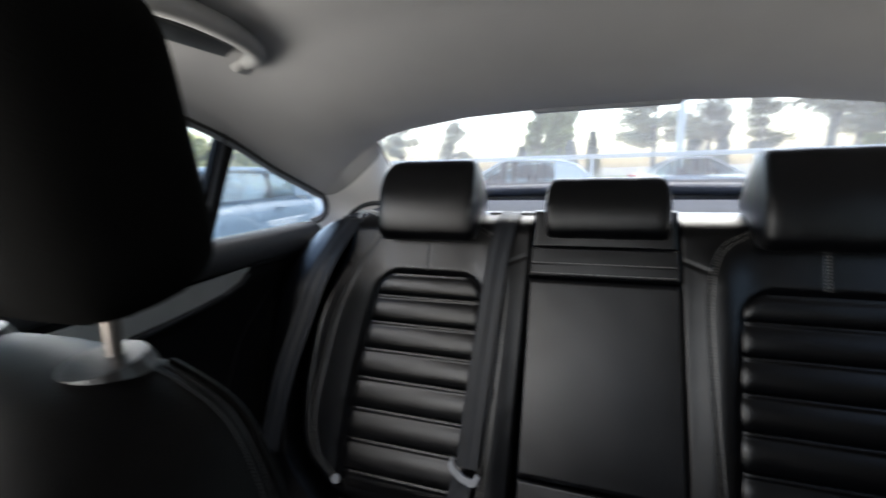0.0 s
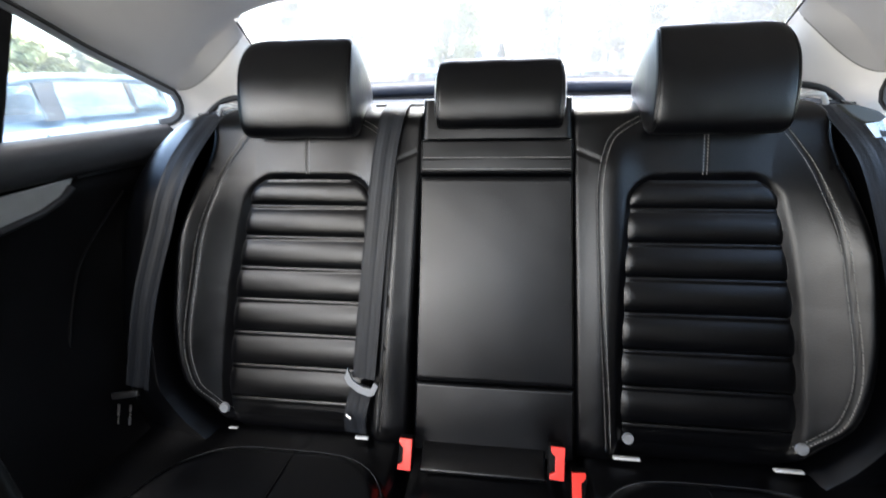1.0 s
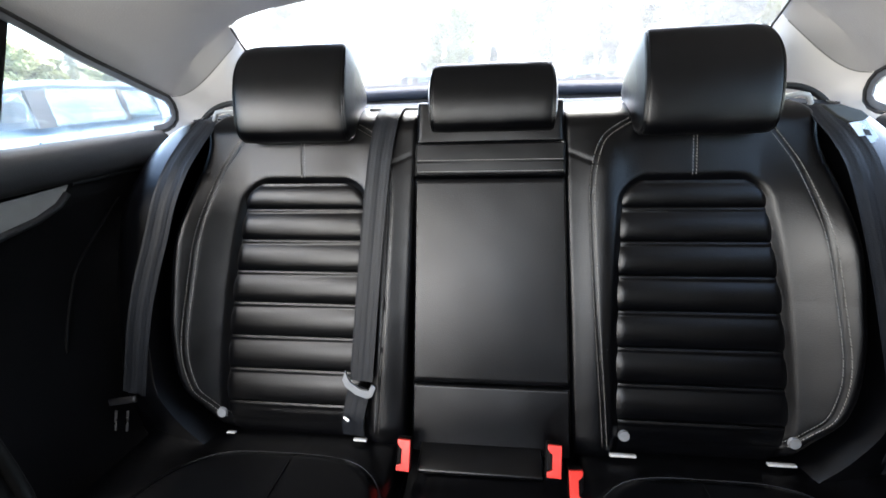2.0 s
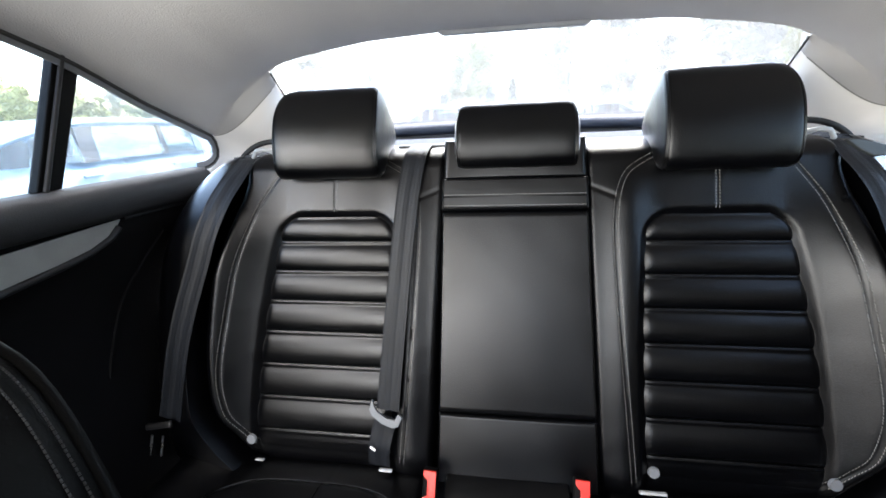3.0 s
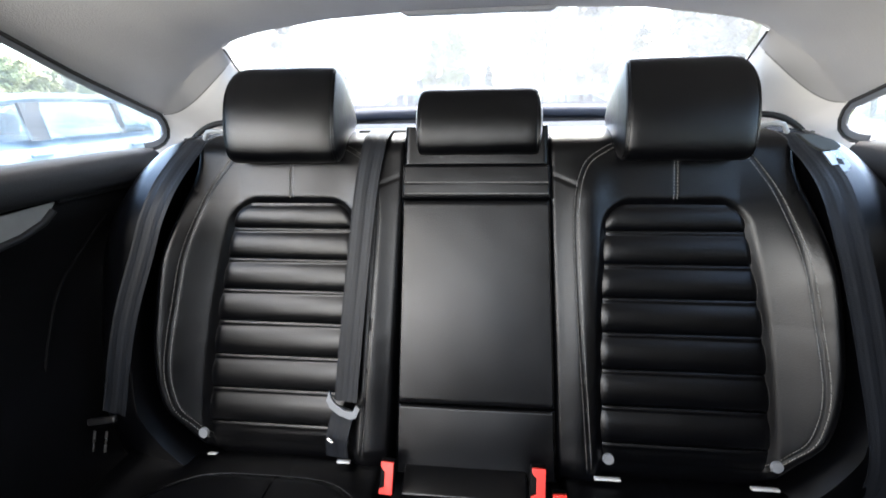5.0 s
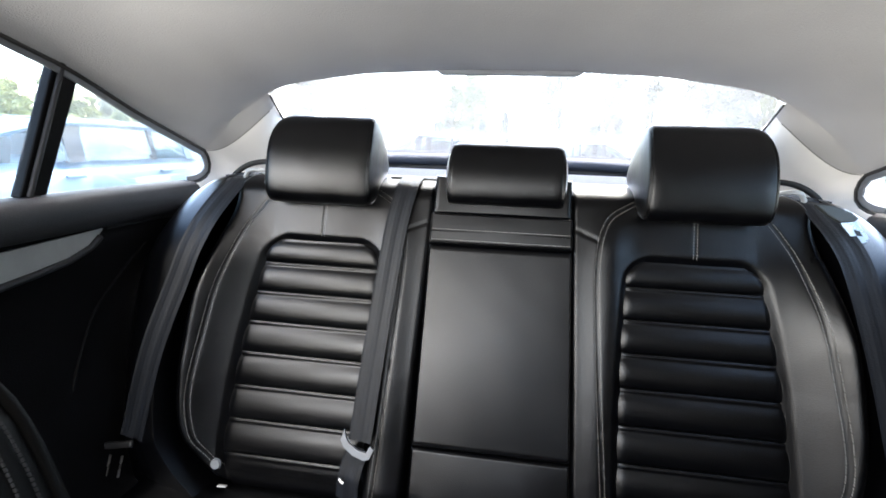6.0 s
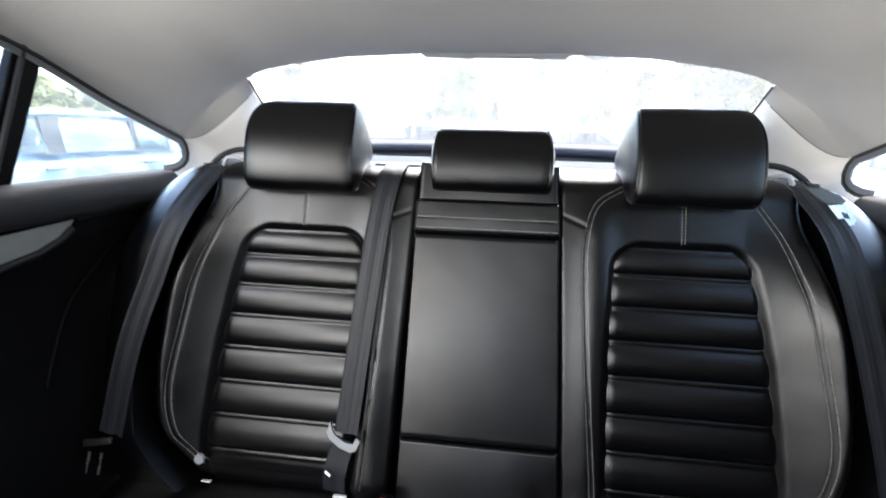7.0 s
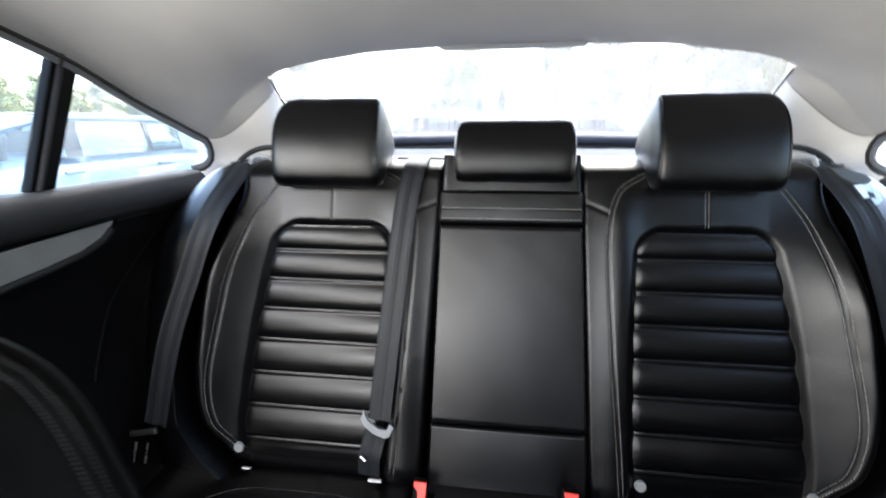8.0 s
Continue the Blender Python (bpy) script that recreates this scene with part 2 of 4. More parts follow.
def part(name, me, mat, parent=None, label="", kind=""):
    """Links a mesh given in the place's own metres as one object under a thing or a part."""
    ob = new(name, me)
    me.name = name
    me.materials.clear()
    me.materials.append(mat)
    if parent is not None:
        ob.parent = parent
        m = Matrix.Translation(parent.location)
        p = parent.parent
        while p is not None:
            m = Matrix.Translation(p.location) @ m if p.parent is None else m
            p = p.parent
        ob.matrix_parent_inverse = Matrix.Identity(4)
        ob.location = -m.translation
        if parent.type == "MESH":
            ob.location = (0, 0, 0)
    return tagged(ob, label, "", "", kind)


def structure(name, me, mat, label, category):
    ob = new(name, me)
    me.name = name
    me.materials.append(mat)
    return tagged(ob, label, category, "", "structure")


def smoothstep(a, b, x):
    t = np.clip((np.asarray(x, float) - a) / (b - a), 0, 1)
    return t * t * (3 - 2 * t)


def mirror(pts, s):
    """Points with x turned to the side s (+1 or -1)."""
    p = np.array(pts, float)
    p[..., 0] *= s
    return p


def spline(points, n):
    """A smooth line through points (Catmull-Rom), n samples evenly along it."""
    p = np.array(points, float)
    p = np.vstack([2 * p[0] - p[1], p, 2 * p[-1] - p[-2]])
    out = []
    for i in range(1, len(p) - 2):
        for t in np.linspace(0, 1, 16, endpoint=False):
            a, b, c, d = p[i - 1], p[i], p[i + 1], p[i + 2]
            out.append(0.5 * (2 * b + (c - a) * t + (2 * a - 5 * b + 4 * c - d) * t ** 2 + (3 * b - a - 3 * c + d) * t ** 3))
    out.append(p[-2])
    out = np.array(out)
    run = np.concatenate([[0], np.cumsum(np.linalg.norm(np.diff(out, axis=0), axis=1))])
    at = np.linspace(0, run[-1], n)
    return np.stack([np.interp(at, run, out[:, k]) for k in range(out.shape[1])], axis=1), run[-1]


# ---- seat back frame: u across, v up the back, w out of it towards the cabin ----
LEAN_BACK = radians(17.3)
V_AXIS = np.array([0, math.sin(LEAN_BACK), math.cos(LEAN_BACK)])
W_AXIS = np.array([0, -math.cos(LEAN_BACK), math.sin(LEAN_BACK)])
SEAT_0 = np.array([0, 0, 0.96])


def on_seat(u, v, w):
    u, v, w = np.broadcast_arrays(np.asarray(u, float), np.asarray(v, float), np.asarray(w, float))
    return SEAT_0 + u[..., None] * np.array([1.0, 0, 0]) + v[..., None] * V_AXIS + w[..., None] * W_AXIS


def seat_matrix(u, v, w, s=1):
    m = Matrix.Identity(4)
    m.col[0][:3], m.col[1][:3], m.col[2][:3] = (1, 0, 0), V_AXIS, W_AXIS
    p = on_seat(u * s, v, w)
    m.translation = Vector(p)
    return m


# ---- cabin shell ----
GROUND = -0.10
DOOR_X = 0.74
SILL = 1.05


def window_top(y):
    """Height of the side windows' upper edge along the cabin."""
    return np.interp(y, [-2.0, -1.3, -0.9, -0.5, -0.36, -0.248, -0.137, -0.103, 0.004, 0.117, 0.194, 0.209],
                     [1.22, 1.33, 1.355, 1.345, 1.325, 1.295, 1.26, 1.246, 1.195, 1.151, 1.12, 1.09])


HEADER_Y = 0.2


def header_z(x):
    """Height of the rear window's upper edge."""
    return np.interp(np.abs(x), [0, 0.155, 0.32, 0.475, 0.525, 0.55, 0.562, 0.6], [1.311, 1.311, 1.304, 1.284, 1.273, 1.264, 1.256, 1.2])


GLASS_TOP, GLASS_LOW = np.array([0.562, 0.2, 1.256]), np.array([0.655, 0.64, 1.085])
CORNER_TOP = 1.12
# front edge of the rear corner: along the headliner's end, then down the side window's rear edge
CORNER_EDGE = [(0.5, (0.74, 0.2, CORNER_TOP)), (0.58, (0.741, 0.212, 1.088)), (0.66, (0.742, 0.208, 1.062)), (0.76, (0.742, 0.16, 1.035)), (1.0, (0.743, 0.06, 0.93))]


def corner_z(x):
    """Height of the headliner's end between the rear window's corner and the side window."""
    k = (np.abs(x) - 0.562) / (DOOR_X - 0.562)
    return 1.256 + (CORNER_TOP - 1.256) * (0.6 * k + 0.4 * k * k)


def corner_point(k, a):
    """The rear corner's cove: k back along the rear window, a from its edge down to the seat."""
    if a <= 0.5:
        x = 0.562 + (DOOR_X - 0.562) * a / 0.5
        front = np.array([x, HEADER_Y, float(corner_z(x))])
    else:
        front = np.array([np.interp(a, [e[0] for e in CORNER_EDGE], [e[1][i] for e in CORNER_EDGE]) for i in range(3)])
    rear = GLASS_LOW + np.array([-0.025, 0.0, -0.15]) * a
    kk = k ** (1 - 0.42 * min(1.0, a / 0.5))
    p = front + (rear - front) * kk
    # a jamb that stands out from the glass towards the cabin, and a soft swell below it
    p = p + np.array([-0.36, -1.0, 0.08]) * 0.085 * math.sin(math.pi * kk) * math.sin(math.pi * min(1.0, a / 0.7) ** 0.6)
    return p + np.array([-0.45, -0.1, -0.6]) * 0.042 * math.sin(math.pi * kk) * math.sin(math.pi * min(1.0, (a / 0.7) ** 0.6))


def fabric_end(a):
    """How far back the headliner's fabric reaches before the trim begins."""
    # kept short, so that the lightened trim fills the brightly lit cove
    return 0.12 * max(0.0, 1 - (a / 0.5) ** 1.6) if a < 0.5 else 0.0


def headliner():
    ys = np.concatenate([np.linspace(-1.75, -0.5, 12), np.linspace(-0.45, HEADER_Y, 30)])
    na = 61
    pts = np.zeros((len(ys), na, 3))
    for i, y in enumerate(ys):
        zt = float(window_top(y)) if y < HEADER_Y else CORNER_TOP
        # centre line of the roof, and how far the corner is rounded
        zc = float(np.interp(y, [-1.75, -1.0, -0.5, -0.2, 0.0, 0.2], [1.36, 1.430, 1.432, 1.412, 1.372, 1.311]))
        blend = float(smoothstep(-0.25, 0.2, y))
        for j, a in enumerate(np.linspace(-1, 1, na)):
            x = DOOR_X * math.copysign(1 - (1 - abs(a)) ** 1.5 if abs(a) > 0.0 else 0, a)
            q = abs(x) / DOOR_X
            dome = zt + (zc - zt) * (1 - q ** 4) ** 0.6
            if abs(x) <= 0.562:
                rear = float(header_z(x))
            else:
                rear = float(corner_z(x)) + (zt - CORNER_TOP) * (abs(x) - 0.562) / (DOOR_X - 0.562)
            pts[i, j] = (x, y, dome * (1 - blend) + rear * blend)
    verts, faces = list(pts.reshape(-1, 3)), grid_faces(len(ys), na)
    # the fabric runs on into both rear corners
    cols = [x for x in pts[-1, :, 0] if x >= 0.562]
    for s in (-1, 1):
        base = len(verts)
        for x in [0.562] + cols:
            a = 0.5 * (x - 0.562) / (DOOR_X - 0.562)
            verts += list(mirror([corner_point(fabric_end(a) * r, a) for r in np.linspace(0, 1, 12)], s))
        faces += grid_faces(len(cols) + 1, 12, base)
    me = from_arrays(verts, faces)
    bm = bmesh.new()
    bm.from_mesh(me)
    bmesh.ops.remove_doubles(bm, verts=bm.verts, dist=2e-4)
    bmesh.ops.recalc_face_normals(bm, faces=bm.faces)
    thick = bmesh.ops.extrude_face_region(bm, geom=bm.faces[:])
    bmesh.ops.translate(bm, vec=(0, 0, 0.03), verts=[g for g in thick["geom"] if isinstance(g, bmesh.types.BMVert)])
    bmesh.ops.recalc_face_normals(bm, faces=bm.faces)
    bm.to_mesh(me)
    bm.free()
    me.polygons.foreach_set("use_smooth", [True] * len(me.polygons))
    me.set_sharp_from_angle(angle=radians(48))
    return me


ceiling = structure("ceiling", headliner(), HEADLINER, "light grey woven headliner of a car cabin", "headliner")


edge = [(x, HEADER_Y - 0.001, float(header_z(x)) + 0.002) for x in np.linspace(-0.56, 0.56, 60)]
part("header_edge", tube_mesh(edge, 0.0035, 8), HEADLINER, ceiling, "rolled fabric edge over the rear window")


# rear side pillars: from the fabric's edge down to the shelf, beside the rear window
def rear_pillar(s):
    rows = []
    for a in np.concatenate([np.linspace(0, 0.5, 22), np.linspace(0.53, 1, 16)]):
        k0 = fabric_end(a)
        rows.append([corner_point(k0 + (1 - k0) * r, a) for r in np.linspace(0, 1, 28)])
    return solid(mirror(rows, s), (0.006 * s, 0.0, 0.004))


SEAM_GREY = material("grey_seam_gap", (0.2, 0.2, 0.19), 0.9, vary=0.1)
for s, tag in ((-1, "1"), (1, "2")):
    trim = structure("trim_" + tag, rear_pillar(s), PILLAR, "pale grey moulded rear pillar trim, lightened for the back window's glow", "pillar trim")
    line = [corner_point(fabric_end(a), a) for a in np.linspace(0.06, 0.498, 24)]
    part("trim_gap", tube_mesh(mirror(line, s), 0.0011, 6), SEAM_GREY, trim, "fine joint between the trim and the headliner")
    arch = spline([(0.44, 0.115, 1.088), (0.49, 0.125, 1.1), (0.541, 0.125, 1.101), (0.574, 0.122, 1.094), (0.603, 0.118, 1.076), (0.622, 0.11, 1.05)], 24)[0]
    part("belt_arch", tube_mesh(mirror(arch, s), 0.006, 8), SOFT_BLACK, trim, "dark arched lip over the belt outlet")

NAVY = material("navy_trim_plastic", (0.03, 0.036, 0.05), 0.5, vary=0.15, grain=0.3, grain_size=0.0018, cells=True)

# rear window: a sloping curved pane with a dark edge
rows = []
for k in np.linspace(0, 1, 10):
    hw = 0.562 + (0.655 - 0.562) * k
    row = []
    for a in np.linspace(-1, 1, 31):
        x = a * hw
        top = float(header_z(x))
        low = 1.10 - 0.012 * a * a
        y = 0.205 + 0.435 * k + 0.05 * (1 - a * a) * k
        row.append((x, y, top + (low - top) * k + 0.02 * math.sin(math.pi * k)))
    rows.append(row)
rear_pts = np.array(rows)
rear_glass = structure("window_1", solid(rear_pts, (0, 0.002, 0.004)), REAR_GLASS, "sloping curved rear window of clear glass", "window")
rear_glass.visible_shadow = False
for s in (-1, 1):
    edge_pts = [rear_pts[k, 0 if s < 0 else -1] + np.array([0.004 * -s, -0.004, -0.004]) for k in range(10)]
    part("window_seal", tube_mesh(edge_pts, 0.0024, 6), RUBBER, rear_glass)
low_pts = [rear_pts[-1, j] + np.array([0, 0, 0.004]) for j in range(31)]
part("lower_trim", tube_mesh(low_pts, 0.02, 8), NAVY, rear_glass, "dark trim along the window's foot")

# parcel shelf
shelf_rows = [[(x, y, 1.072 - 0.012 * (y > 0.6) + 0.006 * math.sin((y - 0.05) * 5)) for x in np.linspace(-0.60, 0.60, 31)] for y in np.linspace(0.07, 0.70, 16)]
shelf = structure("parcel_shelf", solid(np.array(shelf_rows), (0, 0, -0.03)), SHELF, "dark grey fabric parcel shelf behind the rear seats", "shelf")
band = [[(x, 0.665 + 0.04 * (1 - (x / 0.66) ** 2) - 0.01, z) for x in np.linspace(-0.66, 0.66, 21)] for z in (1.06, 1.08, 1.10, 1.118, 1.13)]
part("rear_edge_panel", solid(np.array(band), (0, 0.015, 0)), NAVY, shelf, "raised dark panel at the shelf's rear edge")

# centre brake lamp under the rear window's upper edge
brake = thing("brake_lamp", (0, 0.2, 1.305), "slim dark third brake lamp housing above the rear window", "brake lamp")
outline = [(-0.166, 0.188, 1.313), (-0.148, 0.188, 1.302), (0.144, 0.188, 1.302), (0.162, 0.188, 1.313)]
part("housing", plate_mesh(outline, (0, 0.02, 0), 0.003), GREY_PLASTIC, brake)

# floor, front bulkhead, lower sides
structure("floor", box_mesh(1.56, 3.2, 0.04, 0, 1, Matrix.Translation((0, -1.05, 0.18))), CARPET, "black carpeted car floor", "floor")
structure("bulkhead", box_mesh(1.5, 0.1, 0.75, 0.03, 2, Matrix.Translation((0, -2.3, 0.57))), VINYL, "black dashboard wall at the cabin's front", "dashboard")


screen = [[(a * (0.62 + 0.1 * k), -1.74 - 0.62 * k - 0.06 * (1 - a * a) * k, 1.335 - 0.03 * a * a - 0.37 * k) for a in np.linspace(-1, 1, 15)] for k in np.linspace(0, 1, 6)]
pane = structure("window_2", solid(np.array(screen), (0, -0.003, 0.004)), GLASS, "sloping windscreen of clear glass", "window")
pane.visible_shadow = False
structure("dashboard", box_mesh(1.46, 0.55, 0.3, 0.06, 3, Matrix.Translation((0, -2.05, 0.85))), VINYL, "soft black dashboard under the windscreen", "dashboard")


FRAME_GREY = material("grey_window_frame", (0.1, 0.108, 0.12), 0.45, vary=0.1, scale=20)


# ---- doors ----
def rear_door(s, number):
    d = tagged(new("door_" + number), "rear door with black panel, padded top and silver inlay, shut", "car door", "", "structure")
    d.location = (s * DOOR_X, -0.4, 0.6)
    y0, y1 = -1.0, 0.135
    # upper pad: rolls from the glass over to the cabin
    prof = [(0.03, 1.047), (0.0, 1.05), (-0.012, 1.048), (-0.024, 1.040), (-0.031, 1.026), (-0.033, 1.010), (-0.031, 0.996), (-0.024, 0.987), (-0.012, 0.983), (0.03, 0.983)]
    rows = [[(DOOR_X + px, y, pz) for px, pz in prof] for y in np.linspace(y0, y1, 24)]
    part("upper_pad", solid(mirror(rows, s), (0.02 * s, 0, 0)), SOFT_BLACK, d, "padded black upper roll")
    low = [(-0.004, 0.984), (-0.008, 0.975), (-0.006, 0.94), (0.004, 0.90), (0.01, 0.82), (0.004, 0.72), (-0.02, 0.66), (-0.02, 0.5), (-0.01, 0.2)]
    rows = [[(DOOR_X + px, y, pz) for px, pz in low] for y in np.linspace(y0, y1, 20)]
    part("lower_panel", solid(mirror(rows, s), (0.05 * s, 0, 0)), VINYL, d)
    # silver inlay tapering to a point
    top = [(-0.98, 0.962), (-0.6, 0.967), (-0.32, 0.974), (-0.118, 0.982)]
    low = [(-0.128, 0.972), (-0.15, 0.956), (-0.19, 0.9425), (-0.25, 0.934), (-0.33, 0.926), (-0.6, 0.912), (-0.98, 0.90)]
    out = [(s * (DOOR_X - 0.009), y, z) for y, z in top + low]
    part("inlay", plate_mesh(out, (-0.006 * s, 0, 0), 0.0015), SILVER, d, "brushed silver inlay strip")
    rim = [(s * (DOOR_X - 0.016), y, z - 0.004) for y, z in low]
    part("inlay_lip", tube_mesh(rim, 0.006, 8), SOFT_BLACK, d)
    crease = [(s * (DOOR_X - 0.012), y, 0.9815 - 0.03 * max(0, y) ** 1.2) for y in np.linspace(-0.11, 0.1, 9)]
    part("crease", tube_mesh(crease, 0.004, 6), SOFT_BLACK, d)
    # slanting window divider and the frame's seal
    div = [(s * (DOOR_X + 0.002), -0.141, 1.268), (s * (DOOR_X + 0.002), -0.101, 1.25), (s * (DOOR_X + 0.002), -0.192, 1.05), (s * (DOOR_X + 0.002), -0.233, 1.05)]
    bar = part("window_divider", plate_mesh(div, (0.02 * s, 0, 0), 0.003), VINYL, d, "slanting black window divider")
    rib = [(s * (DOOR_X - 0.001), -0.131 - 0.091 * k, 1.262 - 0.212 * k) for k in np.linspace(0, 1, 6)]
    part("ridge", tube_mesh(rib, 0.004, 8), SOFT_BLACK, bar)
    ys = np.concatenate([np.linspace(-1.0, -0.3, 8), np.linspace(-0.25, 0.194, 14)])
    seal = [(s * (DOOR_X - 0.004), y, float(window_top(y)) - 0.001) for y in ys]
    seal += [(s * (DOOR_X - 0.004), y, z) for y, z in ((0.205, 1.104), (0.209, 1.085), (0.203, 1.066), (0.187, 1.054), (0.165, 1.047), (0.13, 1.044))]
    part("window_seal", tube_mesh(seal, 0.0036, 8), RUBBER, d, "dark rubber window seal")
    edge, rows = spline(seal, 50)[0], []
    for k, (x, y, z) in enumerate(edge):
        t = edge[min(k + 1, 49)] - edge[max(k - 1, 0)]
        t = t / np.linalg.norm(t)
        wide = 0.008 + 0.008 * k / 49
        rows.append([(s * (DOOR_X - 0.003), y + t[2] * wide * q, z - t[1] * wide * q) for q in (0, 0.5, 1)])
    part("window_frame", solid(np.array(rows), (0.004 * s, 0, 0)), FRAME_GREY, d, "grey inner window frame")
    gasket = spline([(s * 0.7355, -0.017, 0.934), (s * 0.7435, -0.084, 0.878), (s * 0.7475, -0.14, 0.826), (s * 0.744, -0.19, 0.745), (s * 0.736, -0.225, 0.68)], 20)[0]
    part("door_gasket", tube_mesh(gasket, 0.003, 8), VINYL, d, "black rubber door gasket")
    # glass of door and rear quarter
    outl = [(s * (DOOR_X + 0.016), -1.0, SILL), *[(s * (DOOR_X + 0.016), y, float(window_top(y))) for y in ys], (s * (DOOR_X + 0.016), 0.208, 1.08), (s * (DOOR_X + 0.016), 0.17, SILL)]
    g = part("pane", plate_mesh(outl, (0.004 * s, 0, 0)), GLASS, d, "clear side glass")
    g.visible_shadow = False
    return d


for s, number in ((-1, "1"), (1, "2")):
    rear_door(s, number)
    if s < 0:
        structure("wall_left", box_mesh(0.06, 1.3, 0.74, 0.01, 2, Matrix.Translation((-DOOR_X - 0.01, -1.65, 0.56))), VINYL, "black front door panel below the passenger's window", "car door")
    else:
        structure("wall_right", box_mesh(0.06, 1.3, 0.86, 0.01, 2, Matrix.Translation((DOOR_X + 0.01, -1.65, 0.62))), VINYL, "black front door panel below the driver's window", "car door")
        # two unseen walls, added to keep daylight off the driver's side
        structure("wall_front", box_mesh(0.03, 1.85, 0.4, 0.01, 1, Matrix.Translation((DOOR_X + 0.065, -1.525, 1.21))), VINYL, "plain dark unseen wall added to block light beside the driver", "wall")
        structure("wall_screen", box_mesh(0.62, 0.03, 0.75, 0.01, 1, pose(0.5, -2.2, 1.18, -30)), VINYL, "plain dark unseen wall added to block light before the driver", "wall")
    post = [(s * 0.7, -1.03, 1.36), (s * 0.7, -0.97, 1.36), (s * 0.69, -0.93, 1.0), (s * 0.68, -0.88, 0.2), (s * 0.68, -1.12, 0.2), (s * 0.69, -1.07, 1.0)]
    structure("pillar_" + ("left" if s < 0 else "right"), plate_mesh(post, (0.11 * s, 0, 0), 0.006), PILLAR, "pale grey centre pillar between the doors", "pillar")


# ---- rear seats ----
SEAMS = [-0.006, -0.053, -0.113, -0.174, -0.237, -0.304, -0.371, -0.440, -0.515]
INNER_STITCH = [(0.262, 0.108), (0.235, 0.095), (0.203, 0.072), (0.188, 0.040), (0.182, 0.0), (0.181, -0.05), (0.187, -0.163), (0.195, -0.275), (0.207, -0.416), (0.213, -0.49)]
OUTER_STITCH = [(0.44, 0.108), (0.4705, 0.082), (0.496, 0.046), (0.5135, 0.01), (0.5368, -0.07), (0.5554, -0.165), (0.5732, -0.273), (0.5782, -0.325), (0.5762, -0.368), (0.5673, -0.41), (0.5465, -0.442), (0.5198, -0.475)]
INSERT_OUT = ([0.0, -0.04, -0.107, -0.212, -0.307, -0.401, -0.5], [0.455, 0.465, 0.478, 0.497, 0.509, 0.518, 0.522])
INSERT_IN = ([0.0, -0.05, -0.182, -0.323, -0.454], [0.243, 0.235, 0.231, 0.233, 0.238])


def gap_to(line, u, v):
    """Distance of points to a sampled line."""
    best = np.full(u.shape, 9.0)
    for a, b in zip(line[:-1], line[1:]):
        ab = b - a
        t = np.clip(((u - a[0]) * ab[0] + (v - a[1]) * ab[1]) / max(1e-9, ab @ ab), 0, 1)
        best = np.minimum(best, np.hypot(u - a[0] - t * ab[0], v - a[1] - t * ab[1]))
    return best


IN_LINE = spline(INNER_STITCH, 60)[0]
OUT_LINE = spline(OUTER_STITCH, 70)[0]


OUTER_EDGE = [(-0.52, 0.5297), (-0.47, 0.5762), (-0.4, 0.6118), (-0.3, 0.6197), (-0.185, 0.6099), (-0.06, 0.5909), (0.05, 0.572), (0.1, 0.57), (0.128, 0.562), (0.144, 0.545), (0.152, 0.522)]
OUTER_V, OUTER_U = spline(OUTER_EDGE, 300)[0].T


def back_edges(v):
    inner = np.interp(v, [-0.52, -0.38, 0.0, 0.13], [0.154, 0.147, 0.131, 0.127])
    return inner, np.interp(v, OUTER_V, OUTER_U)


def insert_inside(u, v):
    """How far a point lies inside the ribbed insert (metres, with rounded upper corners)."""
    i, o = np.interp(-v, [-x for x in INSERT_IN[0]], INSERT_IN[1]), np.interp(-v, [-x for x in INSERT_OUT[0]], INSERT_OUT[1])
    du, dv = np.minimum(u - i, o - u), np.minimum(SEAMS[0] - v, v + 0.56)
    r = 0.036
    corner = (du < r) & (dv < r)
    return np.where(corner, r - np.hypot(r - du, r - dv), np.minimum(du, dv))


